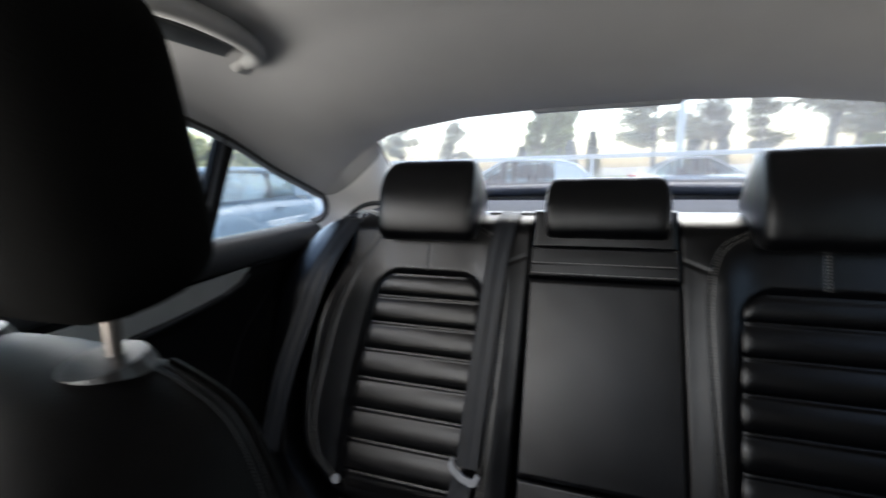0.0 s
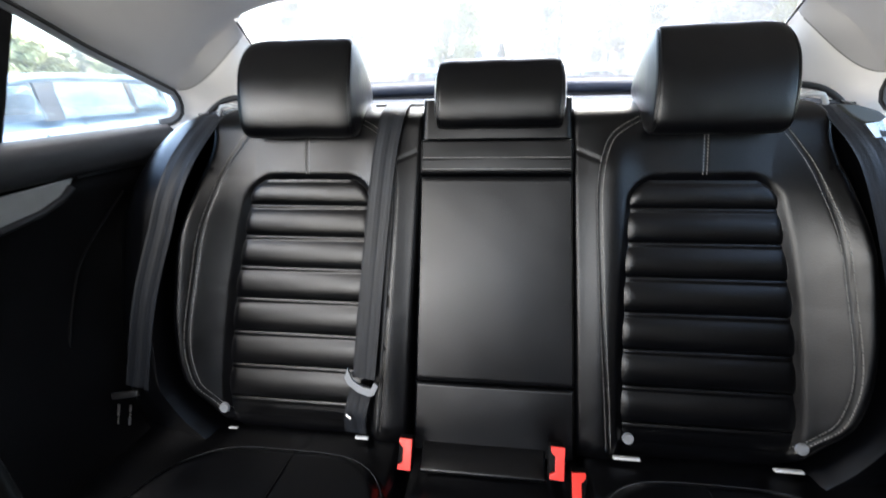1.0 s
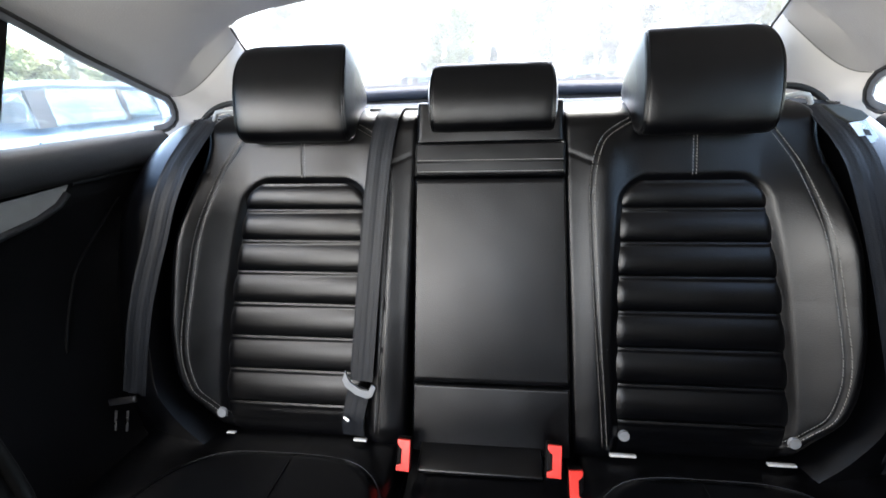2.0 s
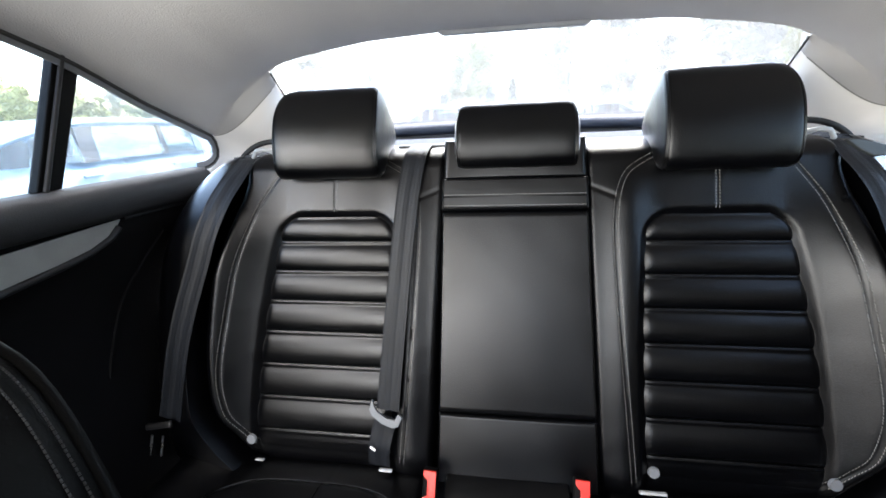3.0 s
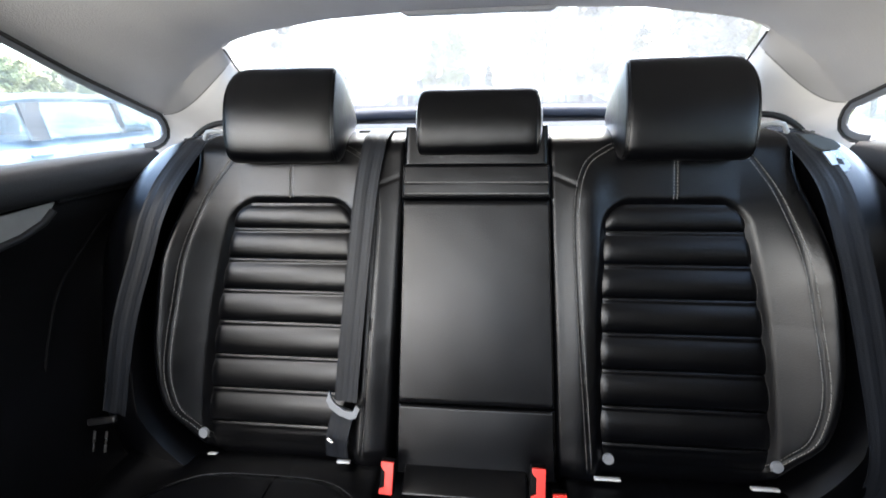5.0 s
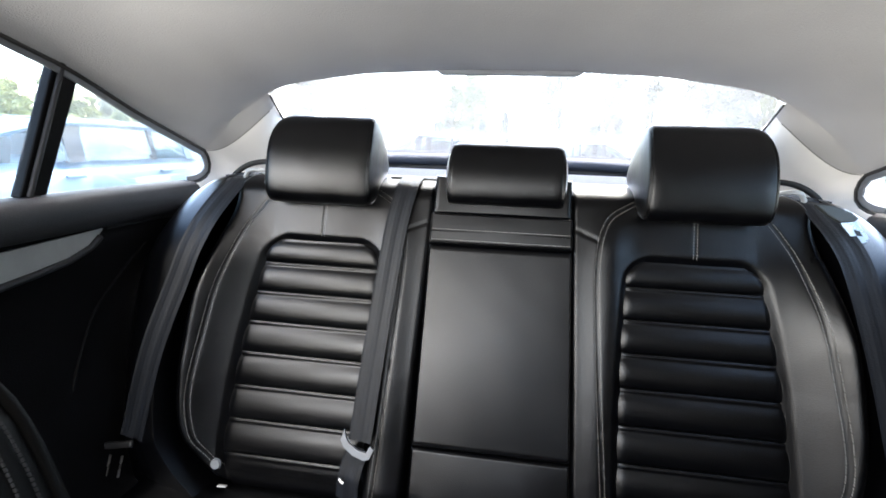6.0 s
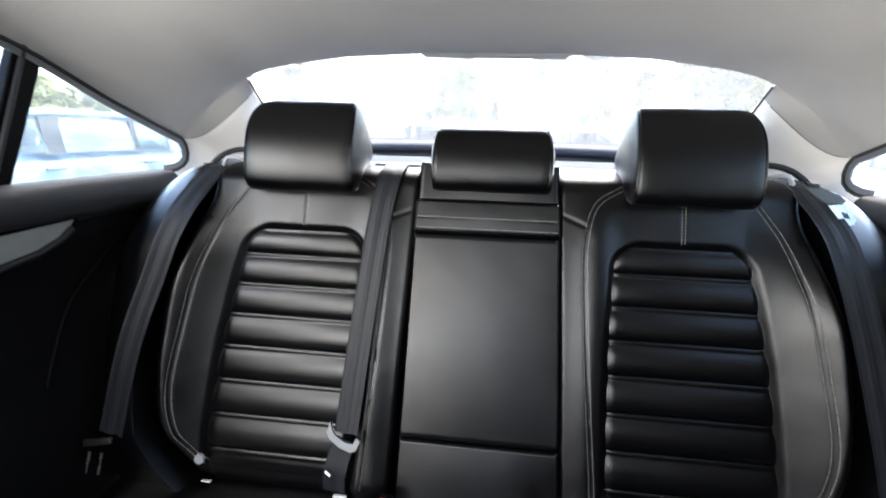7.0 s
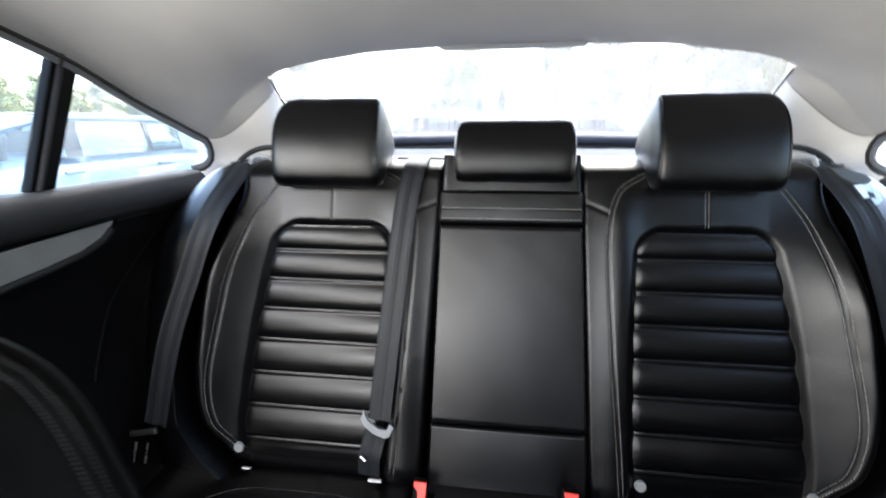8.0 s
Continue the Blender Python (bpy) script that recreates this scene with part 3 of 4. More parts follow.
def back_height(u, v):
    """Relief of an outer seat back."""
    inner, outer = back_edges(v)
    h = 0.006 * np.sin(np.clip((v + 0.5) / 0.6, 0, 1) * math.pi)
    # outer bolster swells towards its seam, then turns away
    rim = np.interp(-v, [-x for x in INSERT_OUT[0]], INSERT_OUT[1])
    swell = np.clip((u - rim) / 0.085, 0, 1.3) ** 1.25 * smoothstep(0.10, -0.14, v) * smoothstep(-0.53, -0.40, v)
    h = h + 0.052 * swell
    h = h + 0.010 * np.exp(-((u - 0.20) / 0.035) ** 2) * smoothstep(0.1, 0.0, v)
    # roll-off at the sides
    do, di = outer - u, u - inner
    h = h - 0.08 * (1 - np.clip(do / 0.036, 0, 1)) ** 2.2
    h = h - 0.02 * (1 - np.clip(di / 0.012, 0, 1)) ** 2
    # shoulder
    top = 0.152 - v
    h = h - 0.075 * (1 - np.clip(top / 0.065, 0, 1)) ** 2.2
    h = h - 0.02 * (1 - np.clip((v + 0.52) / 0.05, 0, 1)) ** 2
    # sunk field for the ribs
    d = insert_inside(u, v)
    h = h - 0.0125 * smoothstep(-0.016, 0.007, d)
    for line in (IN_LINE, OUT_LINE):
        h = h - 0.002 * np.exp(-(gap_to(line, u, v) / 0.0026) ** 2)
    # upright seam above the insert and the short side seams
    up = (v > SEAMS[0] - 0.002) & (v < 0.1)
    h = h - np.where(up, 0.0014 * np.exp(-((u - 0.352) / 0.002) ** 2), 0)
    side = np.abs(v - (0.012 + (u - 0.53) * 0.35))
    h = h - np.where(u > 0.535, 0.0018 * np.exp(-(side / 0.0032) ** 2), 0)
    side = np.abs(v - (0.045 - (u - 0.142) * 0.45))
    h = h - np.where(u < 0.181, 0.0018 * np.exp(-(side / 0.0032) ** 2), 0)
    # soft creases of used leather
    h = h + 0.0002 * np.sin(u * 61 + 3 * np.sin(v * 23)) * np.sin(v * 37 + 1.3)
    return h


def stitch_mesh(line, s, offset, pitch=0.0052, size=(0.0041, 0.0009, 0.0006)):
    """One row of thread stitches beside a seam line, lying on the leather."""
    pts, run = spline(line, 400)
    n = int(run / pitch)
    at = np.linspace(0, 399, n).astype(int)
    verts, faces = [], []
    for k in at[1:-1]:
        d = pts[min(k + 1, 399)] - pts[max(k - 1, 0)]
        d = d / np.linalg.norm(d)
        nrm = np.array([-d[1], d[0]])
        c = pts[k] + nrm * offset
        tilt = d * 0.97 + nrm * 0.22
        tilt = tilt / np.linalg.norm(tilt)
        tn = np.array([-tilt[1], tilt[0]])
        base = len(verts)
        for e, q in ((-1, -1), (1, -1), (1, 1), (-1, 1)):
            p = c + tilt * e * size[0] / 2 + tn * q * size[1] / 2
            w = float(back_height(np.array([p[0]]), np.array([p[1]]))[0])
            verts.append(on_seat(p[0] * s, p[1], w - 0.0004))
        for e, q in ((-0.75, -0.6), (0.75, -0.6), (0.75, 0.6), (-0.75, 0.6)):
            p = c + tilt * e * size[0] / 2 + tn * q * size[1] / 2
            w = float(back_height(np.array([p[0]]), np.array([p[1]]))[0])
            verts.append(on_seat(p[0] * s, p[1], w + size[2]))
        b = base
        faces += [(b + 4, b + 5, b + 6, b + 7), (b, b + 1, b + 5, b + 4), (b + 1, b + 2, b + 6, b + 5), (b + 2, b + 3, b + 7, b + 6), (b + 3, b, b + 4, b + 7)]
    return from_arrays(verts, faces, False)


HEADREST_PROFILE = [(0.030, 0.066), (0.050, 0.074), (0.061, 0.105), (0.064, 0.145), (0.059, 0.188), (0.047, 0.222), (0.028, 0.241), (0.006, 0.247), (-0.012, 0.240),
                    (-0.042, 0.214), (-0.074, 0.183), (-0.083, 0.170), (-0.074, 0.155), (-0.035, 0.116), (0.006, 0.076)]


def headrest_mesh(cu, s, half, profile, rounding, corners=(0.006, 0.036)):
    """A padded head restraint: a rounded profile carried across, with a softened rim and slightly domed ends."""
    loop = spline(profile + profile[:1], 61)[0][:-1]
    mid = loop.mean(axis=0)
    steps = np.concatenate([[-1, -0.996, -0.985, -0.965, -0.94], np.linspace(-0.9, 0.9, 15), [0.94, 0.965, 0.985, 0.996, 1]])

    def size(a):
        e = max(0.0, (abs(a) - (1 - rounding)) / rounding)
        return 0.86 + 0.14 * math.sqrt(max(0.0, 1 - e ** 2.4)) - (0.012 if abs(abs(a) - 0.965) < 0.001 else 0)

    crown, tall = loop[:, 1].max(), 0.42 * (loop[:, 1].max() - loop[:, 1].min())

    def across(a, v):
        """Place across the seat: the outline narrows in a rounded corner towards the top."""
        t = min(1.0, max(0.0, (v - crown + tall) / tall))
        return a * half - math.copysign(corners[int(a > 0)] * (1 - math.sqrt(1 - 0.98 * t * t)) * abs(a) ** 3, a)

    verts = []
    for a in steps:
        for w, v in mid + (loop - mid) * size(a):
            verts.append(on_seat(s * (cu + across(a, v)), v + 0.0003 * math.sin(a * 7 + v * 40), w))
    nu, nv = len(steps), len(loop)
    for e in (-1, 1):
        for w, v in mid + (loop - mid) * 0.5:
            verts.append(on_seat(s * (cu + across(e, v) + e * 0.005), v, w))
    faces = []
    for i in range(nu - 1):
        for j in range(nv):
            faces.append((i * nv + j, (i + 1) * nv + j, (i + 1) * nv + (j + 1) % nv, i * nv + (j + 1) % nv))
    for e, ring in ((0, nu * nv), ((nu - 1) * nv, (nu + 1) * nv)):
        for j in range(nv):
            q = (e + j, e + (j + 1) % nv, ring + (j + 1) % nv, ring + j)
            faces.append(q if e == 0 else q[::-1])
        faces.append(tuple(ring + j for j in range(nv))[::-1 if e == 0 else 1])
    rings = []
    for a in (-0.95, -0.98, 0.95, 0.98):
        ring = mid + (loop - mid) * (size(a) + 0.004)
        ring = np.vstack([ring, ring[:1]])
        rings.append([tuple(on_seat(s * (cu + across(a, v)), v, w)) for w, v in ring])
    return from_arrays(verts, faces), rings


def rib_mesh(k, s):
    """One padded cross rib of the insert."""
    hi, lo = SEAMS[k], SEAMS[k + 1]
    nu, nv = 36, 25
    lip = 0.13 if k else 0.0
    pts = np.zeros((nu, nv, 3))
    for j, t in enumerate(np.linspace(0, 1, nv)):
        v = hi + (lo - hi) * t
        i = float(np.interp(-v, [-x for x in INSERT_IN[0]], INSERT_IN[1])) - 0.005
        o = float(np.interp(-v, [-x for x in INSERT_OUT[0]], INSERT_OUT[1])) + 0.007
        if k == 0:
            d = (hi - v)
            r = 0.036
            cut = r - math.sqrt(max(0, r * r - (r - min(r, d + 0.002)) ** 2))
            i, o = i + cut, o - cut
        for q, a in enumerate(np.linspace(0, 1, nu)):
            u = i + (o - i) * a
            # a stitched fold along the upper edge, then a round pad that turns under at its foot
            c = 2 * max(0.0, (t - lip) / (1 - lip)) - 1
            if k == 0:
                c = max(-0.8, c)
            puff = 0.0048 + (1 - abs(c) ** 2.2) * (0.0065 if k < 7 else 0.003)
            ends = min(1, min(a, 1 - a) / 0.055)
            puff *= 0.45 + 0.55 * (1 - (1 - ends) ** 2.5)
            ledge = (0.0024 * math.exp(-((t - 0.06) / 0.05) ** 2) if k else 0.0) - 0.004 * max(0.0, c) ** 12
            wob = 0.00012 * math.sin(a * 17 + k * 2.1) * math.sin(t * 5 + k)
            base = 0.006 * math.sin(min(1, max(0, (v + 0.5) / 0.6)) * math.pi)
            pts[q, j] = on_seat(s * u, v, base - 0.0112 + puff + ledge * ends + wob - (0.035 * t * t if k == 7 else 0))
    return solid(pts, -W_AXIS * 0.012)


def cushion_height(x, y, s):
    """Top of an outer seat cushion, x counted outwards."""
    z = 0.478 + 0.035 * smoothstep(-0.15, -0.60, y)
    pad = np.maximum(0, 1 - ((x - 0.37) / 0.215) ** 4 - (np.maximum(0, (y + 0.43) / 0.235)) ** 3.0)
    z = z + 0.020 * smoothstep(0.0, 0.3, pad) - 0.007 * np.exp(-(pad / 0.035) ** 2) + 0.004 * np.exp(-((pad - 0.10) / 0.05) ** 2)
    z = z + 0.03 * smoothstep(0.52, 0.66, x) - 0.03 * (1 - np.clip((x - 0.15) / 0.03, 0, 1)) ** 2
    z = z - 0.012 * (1 - np.clip((-0.12 - y) / 0.05, 0, 1)) ** 2
    z = z - 0.10 * smoothstep(-0.58, -0.66, y) ** 2
    z = z - 0.003 * np.exp(-((x - 0.352) / 0.002) ** 2) * (y > -0.36)
    return z


# crest line of the side bolster, outwards and up the seat back
BOLSTER_U = [0.53, 0.589, 0.63, 0.673, 0.71, 0.733, 0.746]
BOLSTER_V = [0.137, 0.131, 0.113, 0.09, 0.06, 0.025, -0.016]


def bolster_inner(v):
    return float(back_edges(np.array([v]))[1][0]) - 0.012


def bolster_height(u, v):
    """Relief of the side bolster: round over its top, falling away to the seat back and to the door."""
    inn = bolster_inner(v)
    b = (u - inn) / (0.742 - inn)
    crest = float(np.interp(u, BOLSTER_U, BOLSTER_V))
    lie = float(np.interp(-v, [-0.125, -0.09, -0.05, 0.09, 0.266, 0.41, 0.52], [0.05, 0.055, 0.06, 0.068, 0.073, 0.066, 0.03]))
    w = -0.075 + (lie + 0.075) * float(smoothstep(0.0, 0.16, b)) - 0.06 * max(0.0, (b - 0.35) / 0.65) ** 1.8
    return w - 0.085 * (1 - min(1.0, max(0.0, crest - v) / 0.17)) ** 2


def rear_seat(s):
    seat = thing("rear_seat", (s * 0.37, -0.3, 0.2), "black leather outer rear seat with ribbed insert and pale double stitching", "car seat", "outer rear seats")
    nu, nv = 150, 200
    vs = np.linspace(-0.52, 0.152, nv)
    a = np.linspace(0, 1, nu)
    inner, outer = back_edges(vs)
    U = inner[None, :] + (outer - inner)[None, :] * a[:, None]
    V = np.broadcast_to(vs[None, :], U.shape)
    back = part("backrest", solid(on_seat(s * U, V, back_height(U, V)), -W_AXIS * 0.07), LEATHER, seat)
    for k in range(len(SEAMS) - 1):
        part("rib", rib_mesh(k, s), LEATHER_SMOOTH, back)
    for line in (INNER_STITCH, OUTER_STITCH, [(0.352, 0.098), (0.352, 0.05), (0.352, 0.0)]):
        for off in ((-0.0042, 0.0042) if len(line) > 3 else (-0.003, 0.003)):
            part("stitching", stitch_mesh(line, s, off), THREAD, back, "row of pale thread stitches", "stuff")
    for u, v in ((0.530, -0.461), (0.249, -0.469)):
        w = max(-0.012, float(back_height(np.array([u]), np.array([v]))[0]))
        bm = bmesh.new()
        bmesh.ops.create_cone(bm, cap_ends=True, segments=20, radius1=0.0105, radius2=0.0095, depth=0.005, matrix=seat_matrix(u, v, w + 0.008, s))
        me = bpy.data.meshes.new("mesh")
        bm.to_mesh(me)
        bm.free()
        part("anchor_tag", me, GREY_PLASTIC, back, "round grey child-seat anchor tag")
        shift = -0.018 if u > 0.4 else -0.004
        slot = box_mesh(0.046 if s > 0 else (0.026 if u < 0.4 else 0.018), 0.0045 if s > 0 or u < 0.4 else 0.0025, 0.008, 0.001, 2, seat_matrix(u + shift, -0.5015, 0.006, s))
        part("anchor_slot", slot, WHITE_PLASTIC, back, "white child-seat anchor slot")
    rest, rings = headrest_mesh(0.352, s, 0.104, HEADREST_PROFILE, 0.15, (0.012, 0.036))
    head = part("headrest", rest, LEATHER, seat, "padded black leather headrest")
    for ring in rings:
        part("piping", tube_mesh(ring, 0.0011, 6, False), LEATHER_SMOOTH, head)
    for du in (-0.06, 0.06):
        part("headrest_post", tube_mesh([on_seat(s * (0.352 + du), v, -0.03) for v in (0.08, 0.16)], 0.006, 10), STEEL, seat)
    # cushion
    xs, ys = np.linspace(0.148, 0.66, 110), np.linspace(-0.075, -0.66, 110)
    X, Y = np.meshgrid(xs, ys, indexing="ij")
    pts = np.stack([s * X, Y, cushion_height(X, Y, s)], axis=-1)
    cushion = part("cushion", solid(pts, (0, 0, -0.16)), LEATHER, seat)
    xs = np.concatenate([np.linspace(0.159, 0.2, 12), np.linspace(0.21, 0.53, 20), np.linspace(0.54, 0.583, 12)])
    arc = np.array([(x, -0.43 + 0.235 * max(0.0, 1 - ((x - 0.37) / 0.215) ** 4) ** (1 / 3)) for x in xs])
    for off in (0.0, 0.008):
        ring = [(s * x, y - off, float(cushion_height(np.array([x]), np.array([y - off]), s)[0]) + 0.0015) for x, y in arc]
        part("piping", tube_mesh(ring, 0.0016 if off == 0 else 0.0006, 6), VINYL if off == 0 else DARK_THREAD, cushion)
    mid = [(s * 0.352, y, float(cushion_height(np.array([0.352]), np.array([y]), s)[0]) + 0.003) for y in np.linspace(-0.20, -0.36, 12)]
    part("seam", tube_mesh(mid, 0.0012, 6), LEATHER_SMOOTH, cushion)
    # side bolster between the back and the door
    nv2, nu2 = 70, 40
    pts = np.zeros((nu2, nv2, 3))
    for i, b in enumerate(np.linspace(0, 1, nu2)):
        for j, c in enumerate(np.linspace(0, 1, nv2)):
            u, v = 0.6, -0.52 + 0.63 * c
            for _ in range(2):
                inn = bolster_inner(v)
                u = inn + (0.742 - inn) * b
                v = -0.52 + (float(np.interp(u, BOLSTER_U, BOLSTER_V)) + 0.52) * c
            pts[i, j] = on_seat(s * u, v, bolster_height(u, v))
    part("side_bolster", solid(pts, -W_AXIS * 0.05), LEATHER_SMOOTH, seat)
    return seat


for s in (-1, 1):
    rear_seat(s)

# centre seat: fold-down armrest back with a top flap, headrest and flat cushion
centre = thing("centre_seat", (0, -0.3, 0.2), "black leather centre rear seat with plain fold-down back", "car seat")


def padded_panel(top_v, low_v, top_half, low_half, w0, puff, r=0.012, nu=60, nv=60, top_mid=0.0, low_mid=0.0, edge=0.014):
    pts = np.zeros((nu, nv, 3))
    for i, a in enumerate(np.linspace(-1, 1, nu)):
        for j, b in enumerate(np.linspace(0, 1, nv)):
            v = low_v + (top_v - low_v) * b
            half = low_half + (top_half - low_half) * b
            d = min((1 - abs(a)) * half, (v - low_v), (top_v - v))
            w = w0 + puff * (1 - a * a) * math.sin(math.pi * min(1, max(0, b))) - edge * (1 - min(1, d / r)) ** 2.2
            pts[i, j] = on_seat(low_mid + (top_mid - low_mid) * b + a * half, v, w + 0.00015 * math.sin(a * 9 + v * 40) * math.sin(v * 31))
    return solid(pts, -W_AXIS * 0.05)


part("back_panel", padded_panel(0.003, -0.3805, 0.1345, 0.1455, 0.012, 0.004, 0.005, low_mid=0.0045, edge=0.007), LEATHER, centre)
part("lower_panel", padded_panel(-0.3822, -0.515, 0.1455, 0.15, 0.011, 0.003, 0.005, top_mid=0.0045, low_mid=0.006, edge=0.007), LEATHER, centre)
flap = part("flap", padded_panel(0.0635, 0.0035, 0.133, 0.1345, 0.016, 0.001, 0.004, edge=0.006), LEATHER_SMOOTH, centre, "stitched black leather flap")
part("upper_panel", padded_panel(0.140, 0.060, 0.131, 0.134, 0.010, 0.002, 0.008), LEATHER, centre)
for v in (0.0285, 0.0085):
    rows = []
    for q in np.linspace(-0.128, 0.128, 52):
        rows.append(box_mesh(0.0034, 0.001, 0.001, 0, 1, seat_matrix(q, v + 0.0035, 0.0172)))
    part("stitching", joined(rows), THREAD, flap, "row of grey thread stitches", "stuff")
    part("seam_fold", tube_mesh([on_seat(q, v, 0.0158) for q in np.linspace(-0.131, 0.131, 12)], 0.0012, 6), LEATHER_SMOOTH, flap)
rest, rings = headrest_mesh(0.0045, 1, 0.1075, [(w * 0.85 - 0.002, 0.08 + (v - 0.066) * 0.68) for w, v in HEADREST_PROFILE], 0.14, (0.016, 0.016))
head = part("headrest", rest, LEATHER, centre, "low padded black leather headrest")
for ring in rings:
    part("piping", tube_mesh(ring, 0.0011, 6, False), LEATHER_SMOOTH, head)
xs, ys = np.linspace(-0.146, 0.146, 30), np.linspace(-0.08, -0.66, 40)
X, Y = np.meshgrid(xs, ys, indexing="ij")
Z = 0.462 + 0.02 * smoothstep(-0.2, -0.6, Y) - 0.02 * smoothstep(0.1, 0.146, np.abs(X)) - 0.1 * smoothstep(-0.58, -0.66, Y) ** 2
part("cushion", solid(np.stack([X, Y, Z], -1), (0, 0, -0.15)), LEATHER, centre)
part("lower_flap", box_mesh(0.225, 0.055, 0.012, 0.004, 2, pose(-0.012, -0.182, 0.478, 18)), LEATHER_SMOOTH, centre, "flat leather flap in front of the back")


# ---- seat belts ----
BELT_GUIDE = material("pale_guide_plastic", (0.33, 0.35, 0.38), 0.35, vary=0.06, scale=40)
def webbing_mesh(line, width=0.047, thick=0.0014):
    """A flat band along points (u, v, w) on the seat back, its face to the cabin."""
    p = spline(line, 60)[0]
    pts = np.zeros((60, 25, 3))
    for k in range(60):
        d = p[min(k + 1, 59)] - p[max(k - 1, 0)]
        side = np.array([d[1], -d[0], 0])
        side = side / max(1e-6, np.linalg.norm(side))
        for j, a in enumerate(np.linspace(-1, 1, 25)):
            q = p[k] + side * a * width / 2
            pts[k, j] = on_seat(q[0], q[1], q[2] + 0.0006 * math.sin(a * 6) + 0.00018 * math.cos(a * 6 * math.pi))
    return solid(pts, W_AXIS * -thick)


belt = thing("seat_belt", tuple(on_seat(-0.2, 0.12, 0.01)), "black centre seat belt hanging down over the seat back", "seat belt", "rear seat belts")
part("webbing", webbing_mesh([(-0.184, 0.150, -0.06), (-0.185, 0.128, -0.012), (-0.188, 0.10, 0.012), (-0.2005, 0.011, 0.024), (-0.2175, -0.175, 0.03), (-0.2345, -0.375, 0.03)], 0.043), WEBBING, belt)
part("webbing", webbing_mesh([(-0.235, -0.385, 0.032), (-0.243, -0.41, 0.03), (-0.252, -0.45, 0.028), (-0.256, -0.49, 0.012)], 0.042), WEBBING, belt)
fork = [(-0.262, -0.352), (-0.268, -0.372), (-0.262, -0.384), (-0.243, -0.398), (-0.222, -0.405), (-0.212, -0.402), (-0.204, -0.384), (-0.212, -0.378), (-0.218, -0.390), (-0.233, -0.388), (-0.252, -0.376), (-0.258, -0.366)]
part("tongue", plate_mesh([tuple(on_seat(a, b, 0.034)) for a, b in fork], tuple(W_AXIS * 0.006), 0.001), GREY_PLASTIC, belt, "grey plastic belt tongue")
part("blade", box_mesh(0.012, 0.005, 0.003, 0, 1, seat_matrix(-0.262, -0.4475, 0.034) @ pose(0, 0, 0, 0, 0, -35)), STEEL, belt)
bezel = [(-0.235, 0.085), (-0.135, 0.085), (-0.135, 0.115), (-0.235, 0.115)]
part("outlet", plate_mesh([(x, y, 1.078) for x, y in bezel], (0, 0, 0.006), 0.002), GREY_PLASTIC, belt, "belt outlet in the shelf")

for s in (-1, 1):
    b = thing("seat_belt", tuple(on_seat(s * 0.55, 0.11, 0.02)), "black outer seat belt beside the seat back", "seat belt", "rear seat belts")
    line = [(0.558, 0.124), (0.558, 0.108), (0.559, 0.09)]
    line += [(0.562, 0.07), (0.573, 0.02), (0.588, -0.039), (0.603, -0.101), (0.638, -0.239), (0.668, -0.405)] if s < 0 else [
        (0.564, 0.06), (0.573, 0.005), (0.593, -0.101), (0.617, -0.232), (0.646, -0.394), (0.66, -0.48), (0.665, -0.515)]
    lay = [(u, v, bolster_height(max(u, bolster_inner(v) + 0.034), v) + 0.004) for u, v in line]
    part("webbing", webbing_mesh([(s * u, v, w) for u, v, w in lay]), WEBBING, b)
    guide = tube_mesh([on_seat(s * u, v, w) for u, v, w in ((0.492, 0.126, -0.035), (0.503, 0.136, -0.016), (0.52, 0.138, -0.01), (0.534, 0.136, -0.012), (0.546, 0.126, -0.022), (0.548, 0.116, -0.035))], 0.0045, 8)
    part("belt_guide", guide, BELT_GUIDE, b, "pale grey belt guide loop")
    if s < 0:
        part("tongue", box_mesh(0.056, 0.013, 0.008, 0.003, 2, seat_matrix(-0.676, -0.412, 0.083) @ pose(0, 0, 0, 0, 0, 10)), HARD_BLACK, b)
        for du in (-0.012, 0.012):
            part("blade", tube_mesh([on_seat(-0.682 + du + 0.1 * (v + 0.435), v, 0.08) for v in (-0.433, -0.472)], 0.0022, 6), STEEL, b, "steel belt blade")
    else:
        out = [(0.524, 0.108), (0.55, 0.107), (0.58, 0.097), (0.592, 0.087), (0.583, 0.08), (0.562, 0.08), (0.545, 0.09)]
        part("tongue", plate_mesh([tuple(on_seat(u, v, 0.03)) for u, v in out], tuple(W_AXIS * 0.008), 0.002), DARK_GREY, b, "dark grey plastic belt tongue")
        bm_out = [(0.563, 0.078), (0.588, 0.082), (0.607, 0.054), (0.604, 0.048), (0.593, 0.044), (0.586, 0.047)]
        blade = part("blade", plate_mesh([tuple(on_seat(u, v, 0.034)) for u, v in bm_out], tuple(W_AXIS * 0.003), 0.0005), STEEL, b, "bright steel belt blade")
        part("slot", plate_mesh([tuple(on_seat(u, v, 0.0372)) for u, v in ((0.583, 0.068), (0.592, 0.066), (0.597, 0.057), (0.588, 0.058))], tuple(W_AXIS * 0.0006)), HARD_BLACK, blade)


structure("seat_back_wall", box_mesh(1.36, 0.66, 0.02, 0.004, 1, seat_matrix(0, -0.22, -0.095)), CARPET, "black carpeted wall behind the rear seat backs", "wall")


